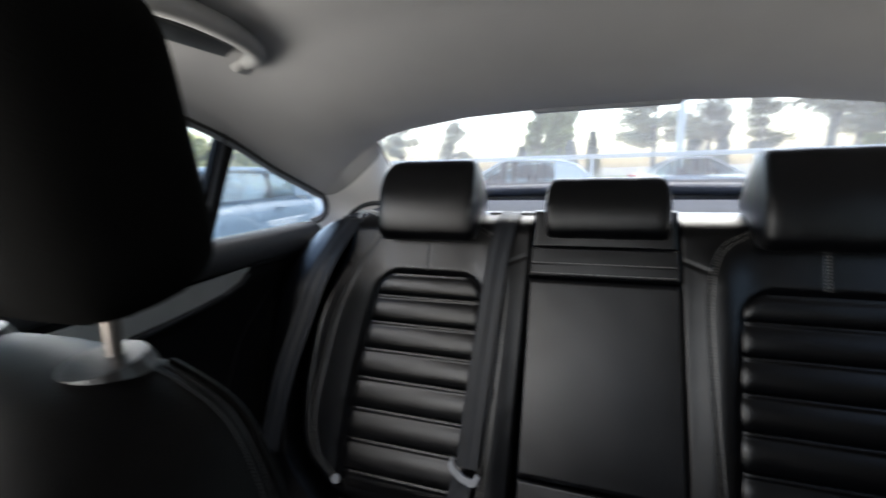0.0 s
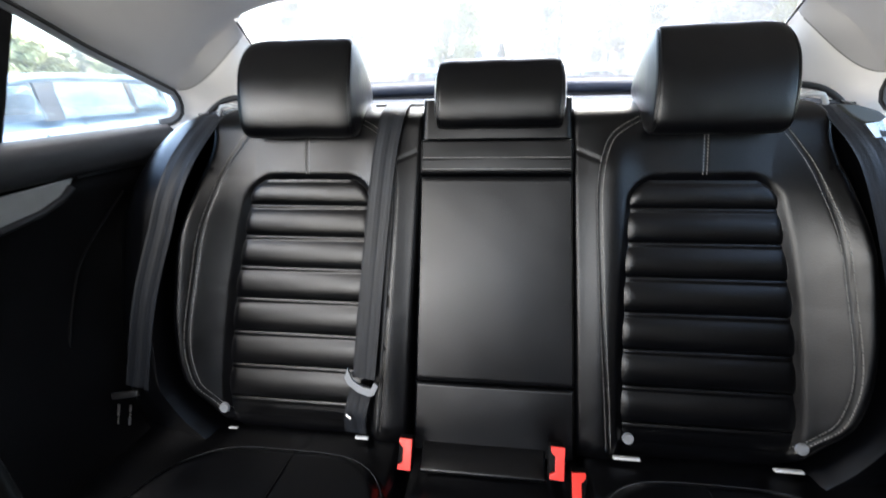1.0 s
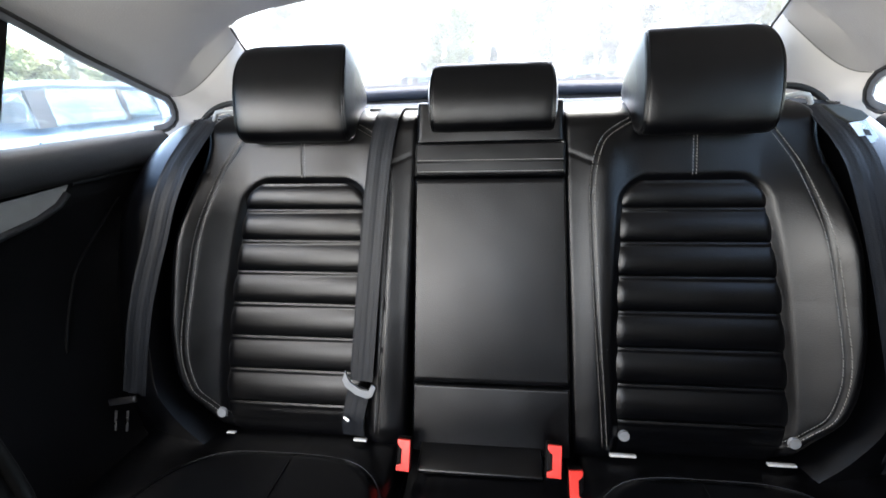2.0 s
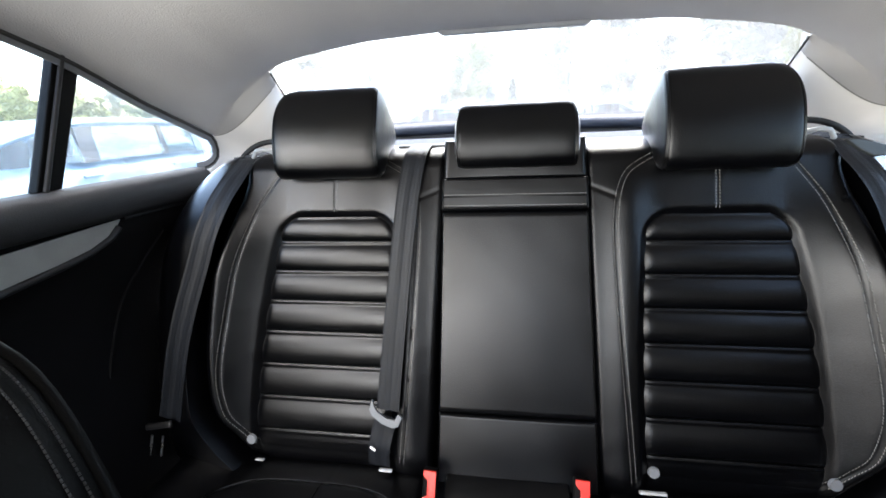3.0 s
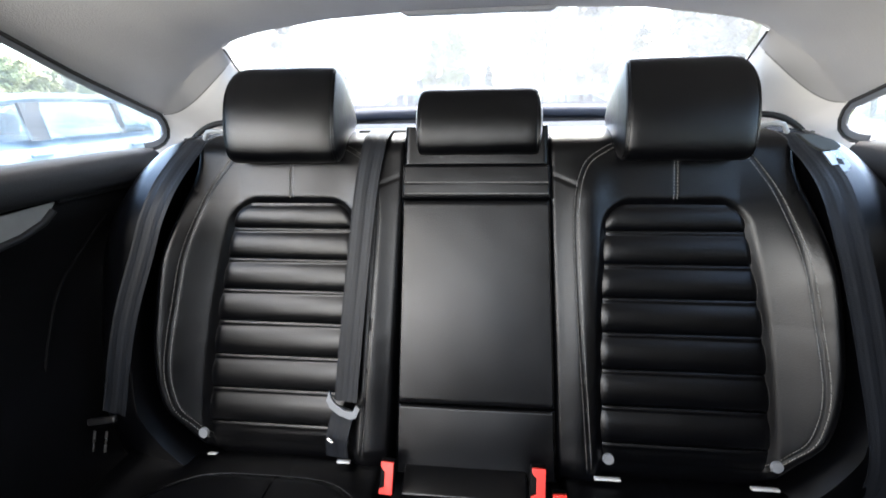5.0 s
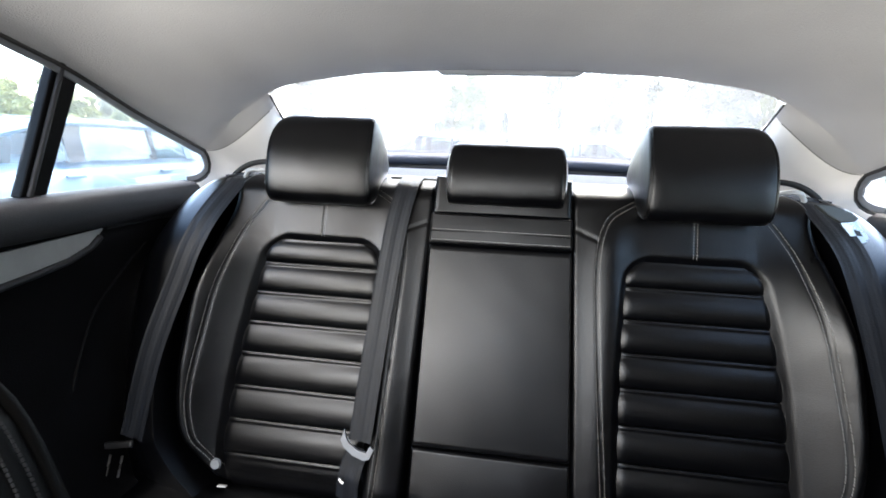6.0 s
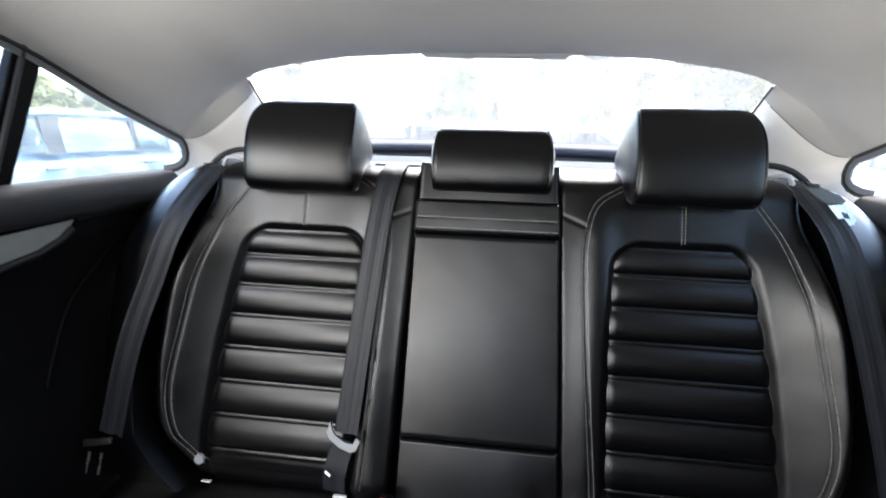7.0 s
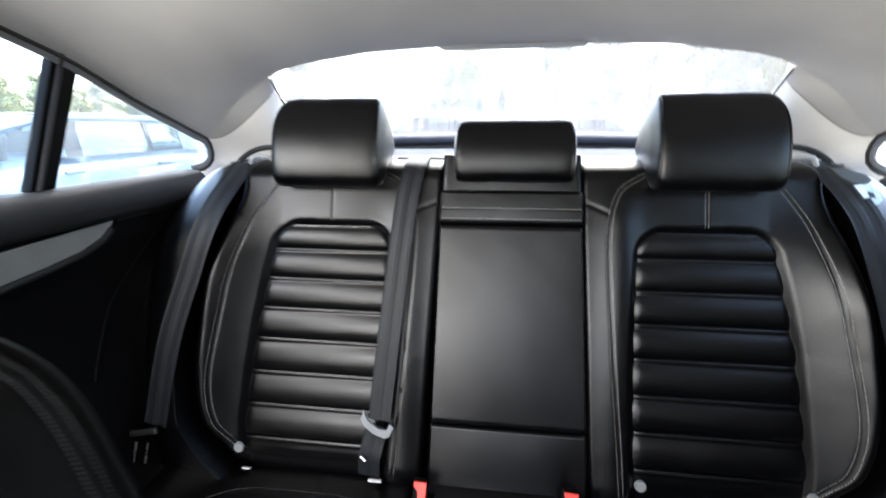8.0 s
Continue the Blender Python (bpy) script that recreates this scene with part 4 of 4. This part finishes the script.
# ---- belt buckles ----
def buckle(x, y, z, side):
    b = thing("belt_buckle", (x, y, z), "black belt buckle with red release button between the cushions", "buckle", "rear belt buckles")
    m = pose(x, y, z, 64, 0, -4 * side)
    part("housing", box_mesh(0.026, 0.06, 0.02, 0.005, 2, m @ pose(-0.002 * side, 0.0, -0.0105)), VINYL, b)
    shape = [(-0.0115, 0.030), (0.0115, 0.030), (0.0115, -0.024), (-0.0125, -0.024), (-0.0125, -0.016), (-0.0035, -0.012), (-0.0035, 0.014), (-0.0075, 0.017), (-0.0115, 0.022)]
    pts = [tuple(m @ Vector((u * side, v, 0.0015))) for u, v in shape]
    part("release_button", plate_mesh(pts, tuple(m.to_3x3() @ Vector((0, 0, 0.006))), 0.001), RED_PLASTIC, b, "red release button")


buckle(-0.147, -0.205, 0.503, 1)
buckle(0.116, -0.205, 0.510, 1)
buckle(0.152, -0.220, 0.472, -1)

# ---- front passenger seat ----
front = thing("front_seat", (-0.41, -0.8, 0.2), "black leather front seat with headrest on two steel posts", "car seat")


FRONT_PROFILE = [(0.0, 1.066), (0.04, 1.065), (0.07, 1.063), (0.107, 1.059), (0.142, 1.049), (0.16, 1.042), (0.173, 1.034), (0.186, 1.021), (0.2, 1.002), (0.219, 0.97), (0.232, 0.925), (0.262, 0.85), (0.28, 0.75), (0.283, 0.6), (0.265, 0.42)]
FRONT_Y = (-0.765, -0.64)


def front_point(a, z, k):
    """A point of the front seat's back: a across, z up its outline, k from its front to its rear."""
    size = (1 - abs(2 * k - 1) ** 3.5) ** (1 / 2.6)
    draw = 0.02 * (1 - size)
    return (-0.395 + a - math.copysign(min(abs(a), draw), a), FRONT_Y[0] + (FRONT_Y[1] - FRONT_Y[0]) * k + (z - 0.42) * 0.26 - 0.165, z - draw)


def front_back():
    half = spline(FRONT_PROFILE, 40)[0]
    loop = [(-a, z) for a, z in half[::-1]] + [(a, z) for a, z in half[1:]]
    rings = [[front_point(a, z, k) for a, z in loop] for k in (0, 0.01, 0.04, 0.1, 0.2, 0.35, 0.5, 0.65, 0.8, 0.9, 0.96, 0.99, 1)]
    return solid(np.array(rings), (0, 0, -0.02))


# shade on the front headrest is put into this near-black material
SHADED_HEADREST = material("shaded_headrest_black", (0.003, 0.003, 0.003), 0.95, vary=0.2, grain=0.4, grain_size=0.002, spec=0.04)
# darker, duller copy of the seat leather, with the front seats' shade in it
SHADED_LEATHER = material("shaded_black_leather", (0.0015, 0.0015, 0.0018), 0.5, vary=0.2, scale=14, grain=0.12, grain_size=0.0016, cells=True, spec=0.1)
# stitch thread darkened along with that shaded leather
SEAT_THREAD = material("shaded_black_thread", (0.02, 0.02, 0.022), 0.85, vary=0.2, scale=60)
POST_STEEL = material("dull_steel", (0.22, 0.2, 0.19), 0.35, metal=1.0, vary=0.1, scale=30)
fb = part("backrest", front_back(), SHADED_LEATHER, front)
for k in (0.80, 0.86):
    edge = spline(FRONT_PROFILE[3:12], 120)[0]
    pts = [np.array(front_point(a + 0.0006, z, k)) for a, z in edge]
    rows = [tube_mesh([p, p + (q - p) * 0.72], 0.0006, 5) for p, q in zip(pts[:-1], pts[1:])]
    part("stitching", joined(rows), SEAT_THREAD, fb, "row of grey thread stitches", "stuff")


ridge = [np.array(front_point(a, z, 0.93)) for a, z in spline(FRONT_PROFILE[3:], 60)[0]]
part("piping", tube_mesh(ridge, 0.0035, 8), SHADED_LEATHER, fb, "raised leather piping along the edge")


def front_headrest():
    me = box_mesh(0.285, 0.118, 0.21, 0.056, 6, pose(-0.411, -0.665, 1.195, 8))
    return me


part("headrest", front_headrest(), SHADED_HEADREST, front, "large padded headrest, shade put into its matt black")
for x in (-0.313, -0.468):
    post = part("headrest_post", tube_mesh([(x, -0.672, 1.0), (x, -0.668, 1.12)], 0.005, 10), POST_STEEL, front, "dull steel headrest post")
    bm = bmesh.new()
    bmesh.ops.create_cone(bm, cap_ends=True, segments=20, radius1=0.028, radius2=0.024, depth=0.010, matrix=pose(x, -0.676, 1.061, 8))
    me = bpy.data.meshes.new("mesh")
    bm.to_mesh(me)
    bm.free()
    part("post_collar", me, HARD_BLACK, front)
part("cushion", box_mesh(0.5, 0.5, 0.18, 0.06, 4, pose(-0.41, -1.1, 0.5, -6)), SHADED_LEATHER, front)

driver = copy_thing(front, pose(0.41, -0.8, 0.2))
driver["label"] = "black leather driver's seat with headrest on two steel posts"

# ---- grab handle on the headliner ----
HANDLE_GREY = material("grey_handle_plastic", (0.3, 0.3, 0.295), 0.6, vary=0.06, scale=12, grain=0.2, grain_size=0.002, spec=0.25)
handle = thing("grab_handle", (-0.58, -0.3, 1.37), "grey folding grab handle above the rear door", "grab handle")
arc = spline([(-0.606, -0.202, 1.374), (-0.596, -0.206, 1.374), (-0.578, -0.213, 1.374), (-0.552, -0.236, 1.378), (-0.537, -0.278, 1.383), (-0.529, -0.333, 1.387), (-0.529, -0.393, 1.39), (-0.536, -0.448, 1.388), (-0.557, -0.483, 1.382), (-0.597, -0.498, 1.368), (-0.64, -0.503, 1.343)], 40)[0]
part("grip", tube_mesh(arc, [0.013 + 0.004 * math.sin(math.pi * k / 39) for k in range(40)], 14), HANDLE_GREY, handle)
for y in (-0.193, -0.497):
    part("mount", box_mesh(0.05, 0.034, 0.02, 0.008, 3, pose(-0.605, y - 0.008, 1.375, 0, -34)), HANDLE_GREY, handle)
# dark slab painting the shade in the hollow behind the grip
part("recess", box_mesh(0.03, 0.2, 0.01, 0.004, 2, pose(-0.588, -0.353, 1.38, 0, -32)), DARK_GREY, handle)


# ---- outdoors ----
bm = bmesh.new()
bmesh.ops.create_grid(bm, x_segments=40, y_segments=40, size=400)
me = bpy.data.meshes.new("mesh")
bm.to_mesh(me)
bm.free()
ground = structure("ground", me, ASPHALT, "worn grey asphalt of a car park", "asphalt")
ground.location = (0, 0, GROUND)
for k in range(8):
    structure("parking_line_" + str(k + 1), box_mesh(0.1, 5.0, 0.008, 0, 1, Matrix.Translation((-8.6 + 2.6 * k, 11.2, GROUND + 0.004))), PAINT_LINE, "worn white parking bay line on the asphalt", "road marking")


def parked_car(at, turn, paint, label, length=4.3, height=1.46, width=1.76, sedan=False, belt_at=0.62, raked=False):
    """A parked car, front towards its own -y; built round its own middle on the ground."""
    car = thing("parked_car", (0, 0, 0), label, "car", "parked cars")
    L, W, Hh = length / 2, width / 2, height
    belt = belt_at * Hh

    def sections(profile):
        rings = []
        for y, zl, zh, hw, roundness in profile:
            ring = []
            for a in np.linspace(0, math.pi, 13):
                x = -math.cos(a)
                z = math.sin(a)
                ring.append((hw * math.copysign(abs(x) ** roundness, x), y, zl + (zh - zl) * (z ** roundness)))
            rings.append(ring)
        return solid(np.array(rings), np.array([[(p[0] * 0.96, p[1], 0.22) for p in r] for r in rings]))

    body = part("body", sections([(-L, 0.3, 0.55, W * 0.78, 0.5), (-L + 0.08, 0.22, 0.64, W * 0.88, 0.42), (-L + 0.5, 0.2, 0.78, W * 0.97, 0.36), (-L + 1.05, 0.2, belt - 0.02, W, 0.3),
                                  (-0.3, 0.2, belt, W, 0.26), (L - 1.2, 0.2, belt + 0.02, W, 0.26), (L - 0.45, 0.2, belt + 0.03, W * 0.97, 0.3), (L - 0.1, 0.22, belt - 0.02, W * 0.9, 0.36), (L, 0.3, 0.7, W * 0.8, 0.45)]), paint, car)
    tail = 0.75 if sedan else 0.2
    roof_prof = [(-L + 1.05, belt - 0.02, 0.02), (-L + 1.45, belt + 0.22, 0.05), (-L + 1.95, Hh - 0.06, 0.08), (-0.05, Hh, 0.1), (L - 1.5, Hh - 0.02, 0.1), (L - tail - 0.55, Hh - 0.09, 0.09), (L - tail - 0.2, Hh - 0.27, 0.06), (L - tail + 0.08, belt, 0.02)]
    if raked:
        roof_prof[:3] = [(-L + 1.15, belt - 0.02, 0.02), (-L + 1.5, belt + 0.12, 0.05), (-L + 1.95, Hh - 0.075, 0.08)]
    ys, zs = spline([(p[0], p[1]) for p in roof_prof], 40)[0].T
    # roof skin
    rows = []
    for y, z in zip(ys, zs):
        k = (z - belt) / (Hh - belt)
        hw = W * (0.93 - 0.09 * max(0, k))
        rows.append([(hw * a, y, z + 0.035 * (1 - a * a) * max(0, k)) for a in np.linspace(-1, 1, 13)])
    rows = np.array(rows)
    lo, hi = 13, 30
    part("roof", solid(rows[lo:hi], (0, 0, -0.04)), paint, car)
    part("windscreen", solid(rows[1:lo + 1] * [0.94, 1, 1], (0, 0.01, -0.006)), SHADOWED_GLASS, car)
    part("rear_screen", solid(rows[hi - 1:39] * [0.94, 1, 1], (0, -0.01, -0.006)), SHADOWED_GLASS, car)
    for s in (-1, 1):
        top = [(y, z) for y, z in zip(ys, zs)]
        rail = [(s * (W * (0.93 - 0.09 * max(0, (z - belt) / (Hh - belt)))), y, z - 0.01) for y, z in top]
        part("roof_rail", tube_mesh(rail, 0.035, 6), paint, car)
        last = L - tail - 0.12 if sedan else min(1.14, L - tail - 0.12)
        cuts = [(-L + 1.15, -0.2), (-0.06, 0.68), (0.73, last)]
        for a, b in cuts:
            out = [(a, belt)]
            out += [(y, z - 0.05) for y, z in top if a <= y <= b and z - 0.05 > belt + 0.01]
            out += [(b, belt)]
            pts3 = [(s * (W * (0.935 - 0.09 * (z - belt) / (Hh - belt))), y, z) for y, z in out]
            part("side_window", plate_mesh(pts3, (-0.005 * s, 0, 0)), SHADOWED_GLASS, car)
        if not sedan:
            out = [(last, belt - 0.01)] + [(y, z - 0.03) for y, z in top if last <= y and z - 0.03 > belt] + [(L - 0.15, belt - 0.01)]
            part("rear_quarter", plate_mesh([(s * (W * (0.935 - 0.09 * (z - belt) / (Hh - belt))), y, z) for y, z in out], (-0.02 * s, 0, 0)), paint, car)
        for a, hw in ((-0.13, 0.085), (0.705, 0.03)):
            z1 = float(np.interp(a, ys, zs)) - 0.03
            post = [(s * W * 0.925, a - hw, belt - 0.01), (s * W * 0.925, a + hw, belt - 0.01), (s * W * 0.85, a + 0.04 + hw, z1), (s * W * 0.85, a + 0.04 - hw, z1)]
            part("door_pillar", plate_mesh(post, (-0.03 * s, 0, 0)), HARD_BLACK, car)
        for y in (-0.22, 0.78):
            part("door_handle", box_mesh(0.03, 0.17, 0.03, 0.01, 2, Matrix.Translation((s * W * 0.995, y, belt - 0.12))), paint, car)
        part("wing_mirror", box_mesh(0.16, 0.1, 0.13, 0.04, 3, Matrix.Translation((s * (W + 0.04), -L + 1.35, belt + 0.06))), paint, car)
        part("headlamp", box_mesh(0.2, 0.35, 0.14, 0.05, 3, Matrix.Translation((s * W * 0.72, -L + 0.22, 0.66))), CLEAR_LENS, car)
        part("tail_lamp", box_mesh(0.14, 0.2, 0.28, 0.04, 3, Matrix.Translation((s * W * 0.8, L - 0.14, belt - 0.12))), TAIL_RED, car)
        for y in (-L + 0.85, L - 0.8):
            bm = bmesh.new()
            bmesh.ops.create_cone(bm, cap_ends=True, segments=28, radius1=0.32, radius2=0.32, depth=0.21, matrix=pose(s * (W - 0.1), y, 0.32, 0, 90))
            bmesh.ops.bevel(bm, geom=[e for e in bm.edges if len(e.link_faces) == 2 and any(len(f.verts) > 8 for f in e.link_faces)], offset=0.04, segments=3, affect="EDGES")
            m1 = bpy.data.meshes.new("mesh")
            bm.to_mesh(m1)
            bm.free()
            wheel = part("wheel", m1, TYRE, car)
            bm = bmesh.new()
            bmesh.ops.create_cone(bm, cap_ends=True, segments=28, radius1=0.21, radius2=0.2, depth=0.02, matrix=pose(s * (W + 0.008), y, 0.32, 0, 90))
            m2 = bpy.data.meshes.new("mesh")
            bm.to_mesh(m2)
            bm.free()
            part("rim", m2, RIM, wheel)
        for y in (-0.55, 0.45):
            part("car_seat", box_mesh(0.46, 0.14, 0.66, 0.06, 3, pose(s * 0.36, y, belt - 0.12, -14)), SOFT_BLACK, car)
    for sy in (-1, 1):
        part("number_plate", box_mesh(0.5, 0.02, 0.11, 0.005, 1, Matrix.Translation((0, sy * (L + 0.005), 0.5))), WHITE_PLASTIC, car)
    car.matrix_world = pose(at[0], at[1], GROUND, 0, 0, turn)
    return car


parked_car((-4.38, 2.58), 0, BLUE_PAINT, "light blue hatchback parked alongside on the asphalt", 5.0, 1.35, 1.76, False, 0.755, True)
parked_car((-2.0, 10.8), -90, WHITE_PAINT, "white hatchback parked side-on behind the car", 4.3, 1.5)
parked_car((3.5, 16.4), 90, GREY_PAINT, "silver saloon parked side-on beyond the drive lane", 4.5, 1.5, 1.8, True)
parked_car((-1.8, 16.6), 90, WHITE_PAINT, "white saloon parked side-on beyond the drive lane", 4.5, 1.45, 1.8, True)
parked_car((-12.5, 9.6), 0, WHITE_PAINT, "white saloon parked further along the car park", 4.5, 1.45, 1.8, True)

# street lamp
lamp = thing("street_lamp", (3.5, 20, GROUND), "tall white painted lamp post at the car park's edge", "lamp post")
part("pole", tube_mesh([(3.5, 20, GROUND), (3.5, 20, 3), (3.5, 20, 8)], [0.16, 0.15, 0.1], 14), POLE_PAINT, lamp)
part("base", box_mesh(0.5, 0.5, 0.3, 0.03, 2, Matrix.Translation((3.5, 20, GROUND + 0.15))), POLE_PAINT, lamp)
part("lantern", box_mesh(0.3, 0.9, 0.12, 0.04, 3, Matrix.Translation((3.5, 19.6, 8.0))), GREY_PLASTIC, lamp)

# guard rail behind the parked cars
rail = thing("guard_rail", (6, 19, GROUND), "pale steel guard rail along the car park's edge", "guard rail")
part("rail", box_mesh(36, 0.06, 0.2, 0.02, 2, Matrix.Translation((8, 19, 1.6))), POLE_PAINT, rail)
for x in range(-9, 27, 3):
    part("rail_post", box_mesh(0.12, 0.1, 1.7, 0.01, 1, Matrix.Translation((x, 19.1, GROUND + 0.85))), POLE_PAINT, rail)

grass_rows = [[(x, y, GROUND + 0.02 + 0.05 * math.sin(x * 0.7) * math.sin(y * 0.9)) for x in np.linspace(-80, 80, 60)] for y in np.linspace(22, 60, 24)]
structure("verge", solid(np.array(grass_rows), (0, 0, -0.1)), GRASS, "rough grass verge behind the car park", "grass")
grass_rows = [[(x, y, GROUND + 0.02 + 0.05 * math.sin(x * 0.7) * math.sin(y * 0.9)) for x in np.linspace(-60, -17, 24)] for y in np.linspace(-40, 22, 40)]
structure("verge_side", solid(np.array(grass_rows), (0, 0, -0.1)), GRASS, "rough grass verge beside the car park", "grass")


# ---- trees ----
def leaf_cloud(rng, centres, n, size, flat=0.6):
    """Many small bent leaves scattered round centres (x, y, z, radius)."""
    verts, faces = [], []
    for _ in range(n):
        c = centres[rng.randrange(len(centres))]
        d = Vector((rng.gauss(0, 1), rng.gauss(0, 1), rng.gauss(0, flat)))
        d = d.normalized() * c[3] * rng.random() ** 0.45
        p = Vector(c[:3]) + Vector((d.x, d.y, d.z * 0.8))
        a = Vector((rng.gauss(0, 1), rng.gauss(0, 1), rng.gauss(0, 1))).normalized()
        b = a.orthogonal().normalized()
        k = size * rng.uniform(0.6, 1.4)
        base = len(verts)
        verts += [p - a * k, p + b * k * 0.5, p + a * k, p - b * k * 0.5]
        faces.append((base, base + 1, base + 2, base + 3))
    return from_arrays(verts, faces, False)


def broad_tree(seed, height, leaf, density=5000, leaf_size=0.10):
    rng = random.Random(seed)
    tree = thing("tree", (0, 0, 0), "leafing broad-leaved tree with a thin airy crown", "tree", "trees round the car park")
    trunk = [(0, 0, 0)]
    x = y = 0.0
    for k in range(1, 8):
        x, y = x + rng.gauss(0, 0.1), y + rng.gauss(0, 0.1)
        trunk.append((x, y, height * 0.85 * k / 7))
    limbs = [tube_mesh(trunk, [0.02 * height * (1 - 0.12 * k) for k in range(8)], 8)]
    centres = []
    for k in range(16):
        z = height * rng.uniform(0.28, 0.85)
        i = min(6, int(z / (height * 0.85) * 7))
        base = Vector(trunk[i])
        ang = rng.uniform(0, 6.28)
        reach = height * rng.uniform(0.12, 0.26) * (1.2 - z / height)
        end = base + Vector((math.cos(ang) * reach, math.sin(ang) * reach, reach * rng.uniform(0.3, 0.8)))
        mid = base.lerp(end, 0.5) + Vector((0, 0, 0.1))
        limbs.append(tube_mesh([base, mid, end], [0.006 * height, 0.004 * height, 0.0015 * height], 5))
        centres.append((*end, height * rng.uniform(0.05, 0.11)))
        centres.append((*mid, height * rng.uniform(0.04, 0.08)))
    centres.append((*trunk[-1], height * 0.09))
    part("trunk", joined(limbs), BARK, tree)
    part("crown", leaf_cloud(rng, centres, density, leaf_size), leaf, tree, "", "stuff")
    return tree


def conifer(seed, height):
    rng = random.Random(seed)
    tree = thing("conifer", (0, 0, 0), "dark green conifer with drooping branches", "tree", "conifers behind the car park")
    part("trunk", tube_mesh([(0, 0, 0), (0, 0, height * 0.5), (0, 0, height)], [0.02 * height, 0.013 * height, 0.003 * height], 8), BARK, tree)
    verts, faces = [], []
    n = 260
    for k in range(n):
        t = (k / n) ** 0.8
        z0 = height * (0.08 + 0.92 * t)
        reach = height * 0.24 * (1 - t) ** 0.8 * rng.uniform(0.6, 1.1) + 0.1
        ang = rng.uniform(0, 6.28)
        for q in range(14):
            f = rng.random() ** 0.6
            c = Vector((math.cos(ang) * reach * f, math.sin(ang) * reach * f, z0 - reach * 0.35 * f * f))
            c += Vector((rng.gauss(0, 0.12), rng.gauss(0, 0.12), rng.gauss(0, 0.08)))
            a = Vector((math.cos(ang) + rng.gauss(0, 0.5), math.sin(ang) + rng.gauss(0, 0.5), rng.gauss(-0.3, 0.3))).normalized()
            b = a.orthogonal().normalized()
            s = rng.uniform(0.09, 0.2)
            base = len(verts)
            verts += [c - a * s, c + b * s * 0.35, c + a * s, c - b * s * 0.35]
            faces.append((base, base + 1, base + 2, base + 3))
    part("crown", from_arrays(verts, faces, False), NEEDLE, tree, "", "stuff")
    return tree


rng = random.Random(5)
kinds = [broad_tree(11, 9, OLIVE_LEAF, 9000, 0.14), broad_tree(12, 11, OLIVE_LEAF, 12000, 0.14), broad_tree(13, 8, SPRING_LEAF, 14000, 0.19), conifer(14, 5.5), conifer(15, 4.2)]
spots = []
for x in range(-26, 46, 3):
    big = x > 3
    if big:
        spots.append((rng.choice((0, 1, 1, 2)), x + rng.uniform(-1, 1), rng.uniform(25, 34), rng.uniform(0.85, 1.25)))
    elif rng.random() < 0.75:
        spots.append((rng.choice((3, 4, 4, 0)), x + rng.uniform(-1, 1), rng.uniform(26, 34), rng.uniform(0.6, 0.95)))
    if rng.random() < 0.6:
        spots.append((rng.choice((0, 3, 2)), x + rng.uniform(-1, 1), rng.uniform(36, 48), rng.uniform(0.7, 1.1)))
for y in np.arange(-14, 34, 1.4):
    y = float(y)
    spots.append((2, rng.uniform(-24, -19), y + rng.uniform(-1, 1), rng.uniform(0.38, 0.52)))
    spots.append((rng.choice((2, 2, 0)), rng.uniform(-32, -26), y + rng.uniform(-1, 1), rng.uniform(0.5, 0.7)))
used = set()
for kind, x, y, size in spots:
    m = pose(x, y, GROUND, 0, 0, rng.uniform(0, 360)) @ Matrix.Scale(size, 4)
    if kind in used:
        t = copy_thing(kinds[kind], m)
        t.scale = (size, size, size)
    else:
        kinds[kind].matrix_world = m
        used.add(kind)
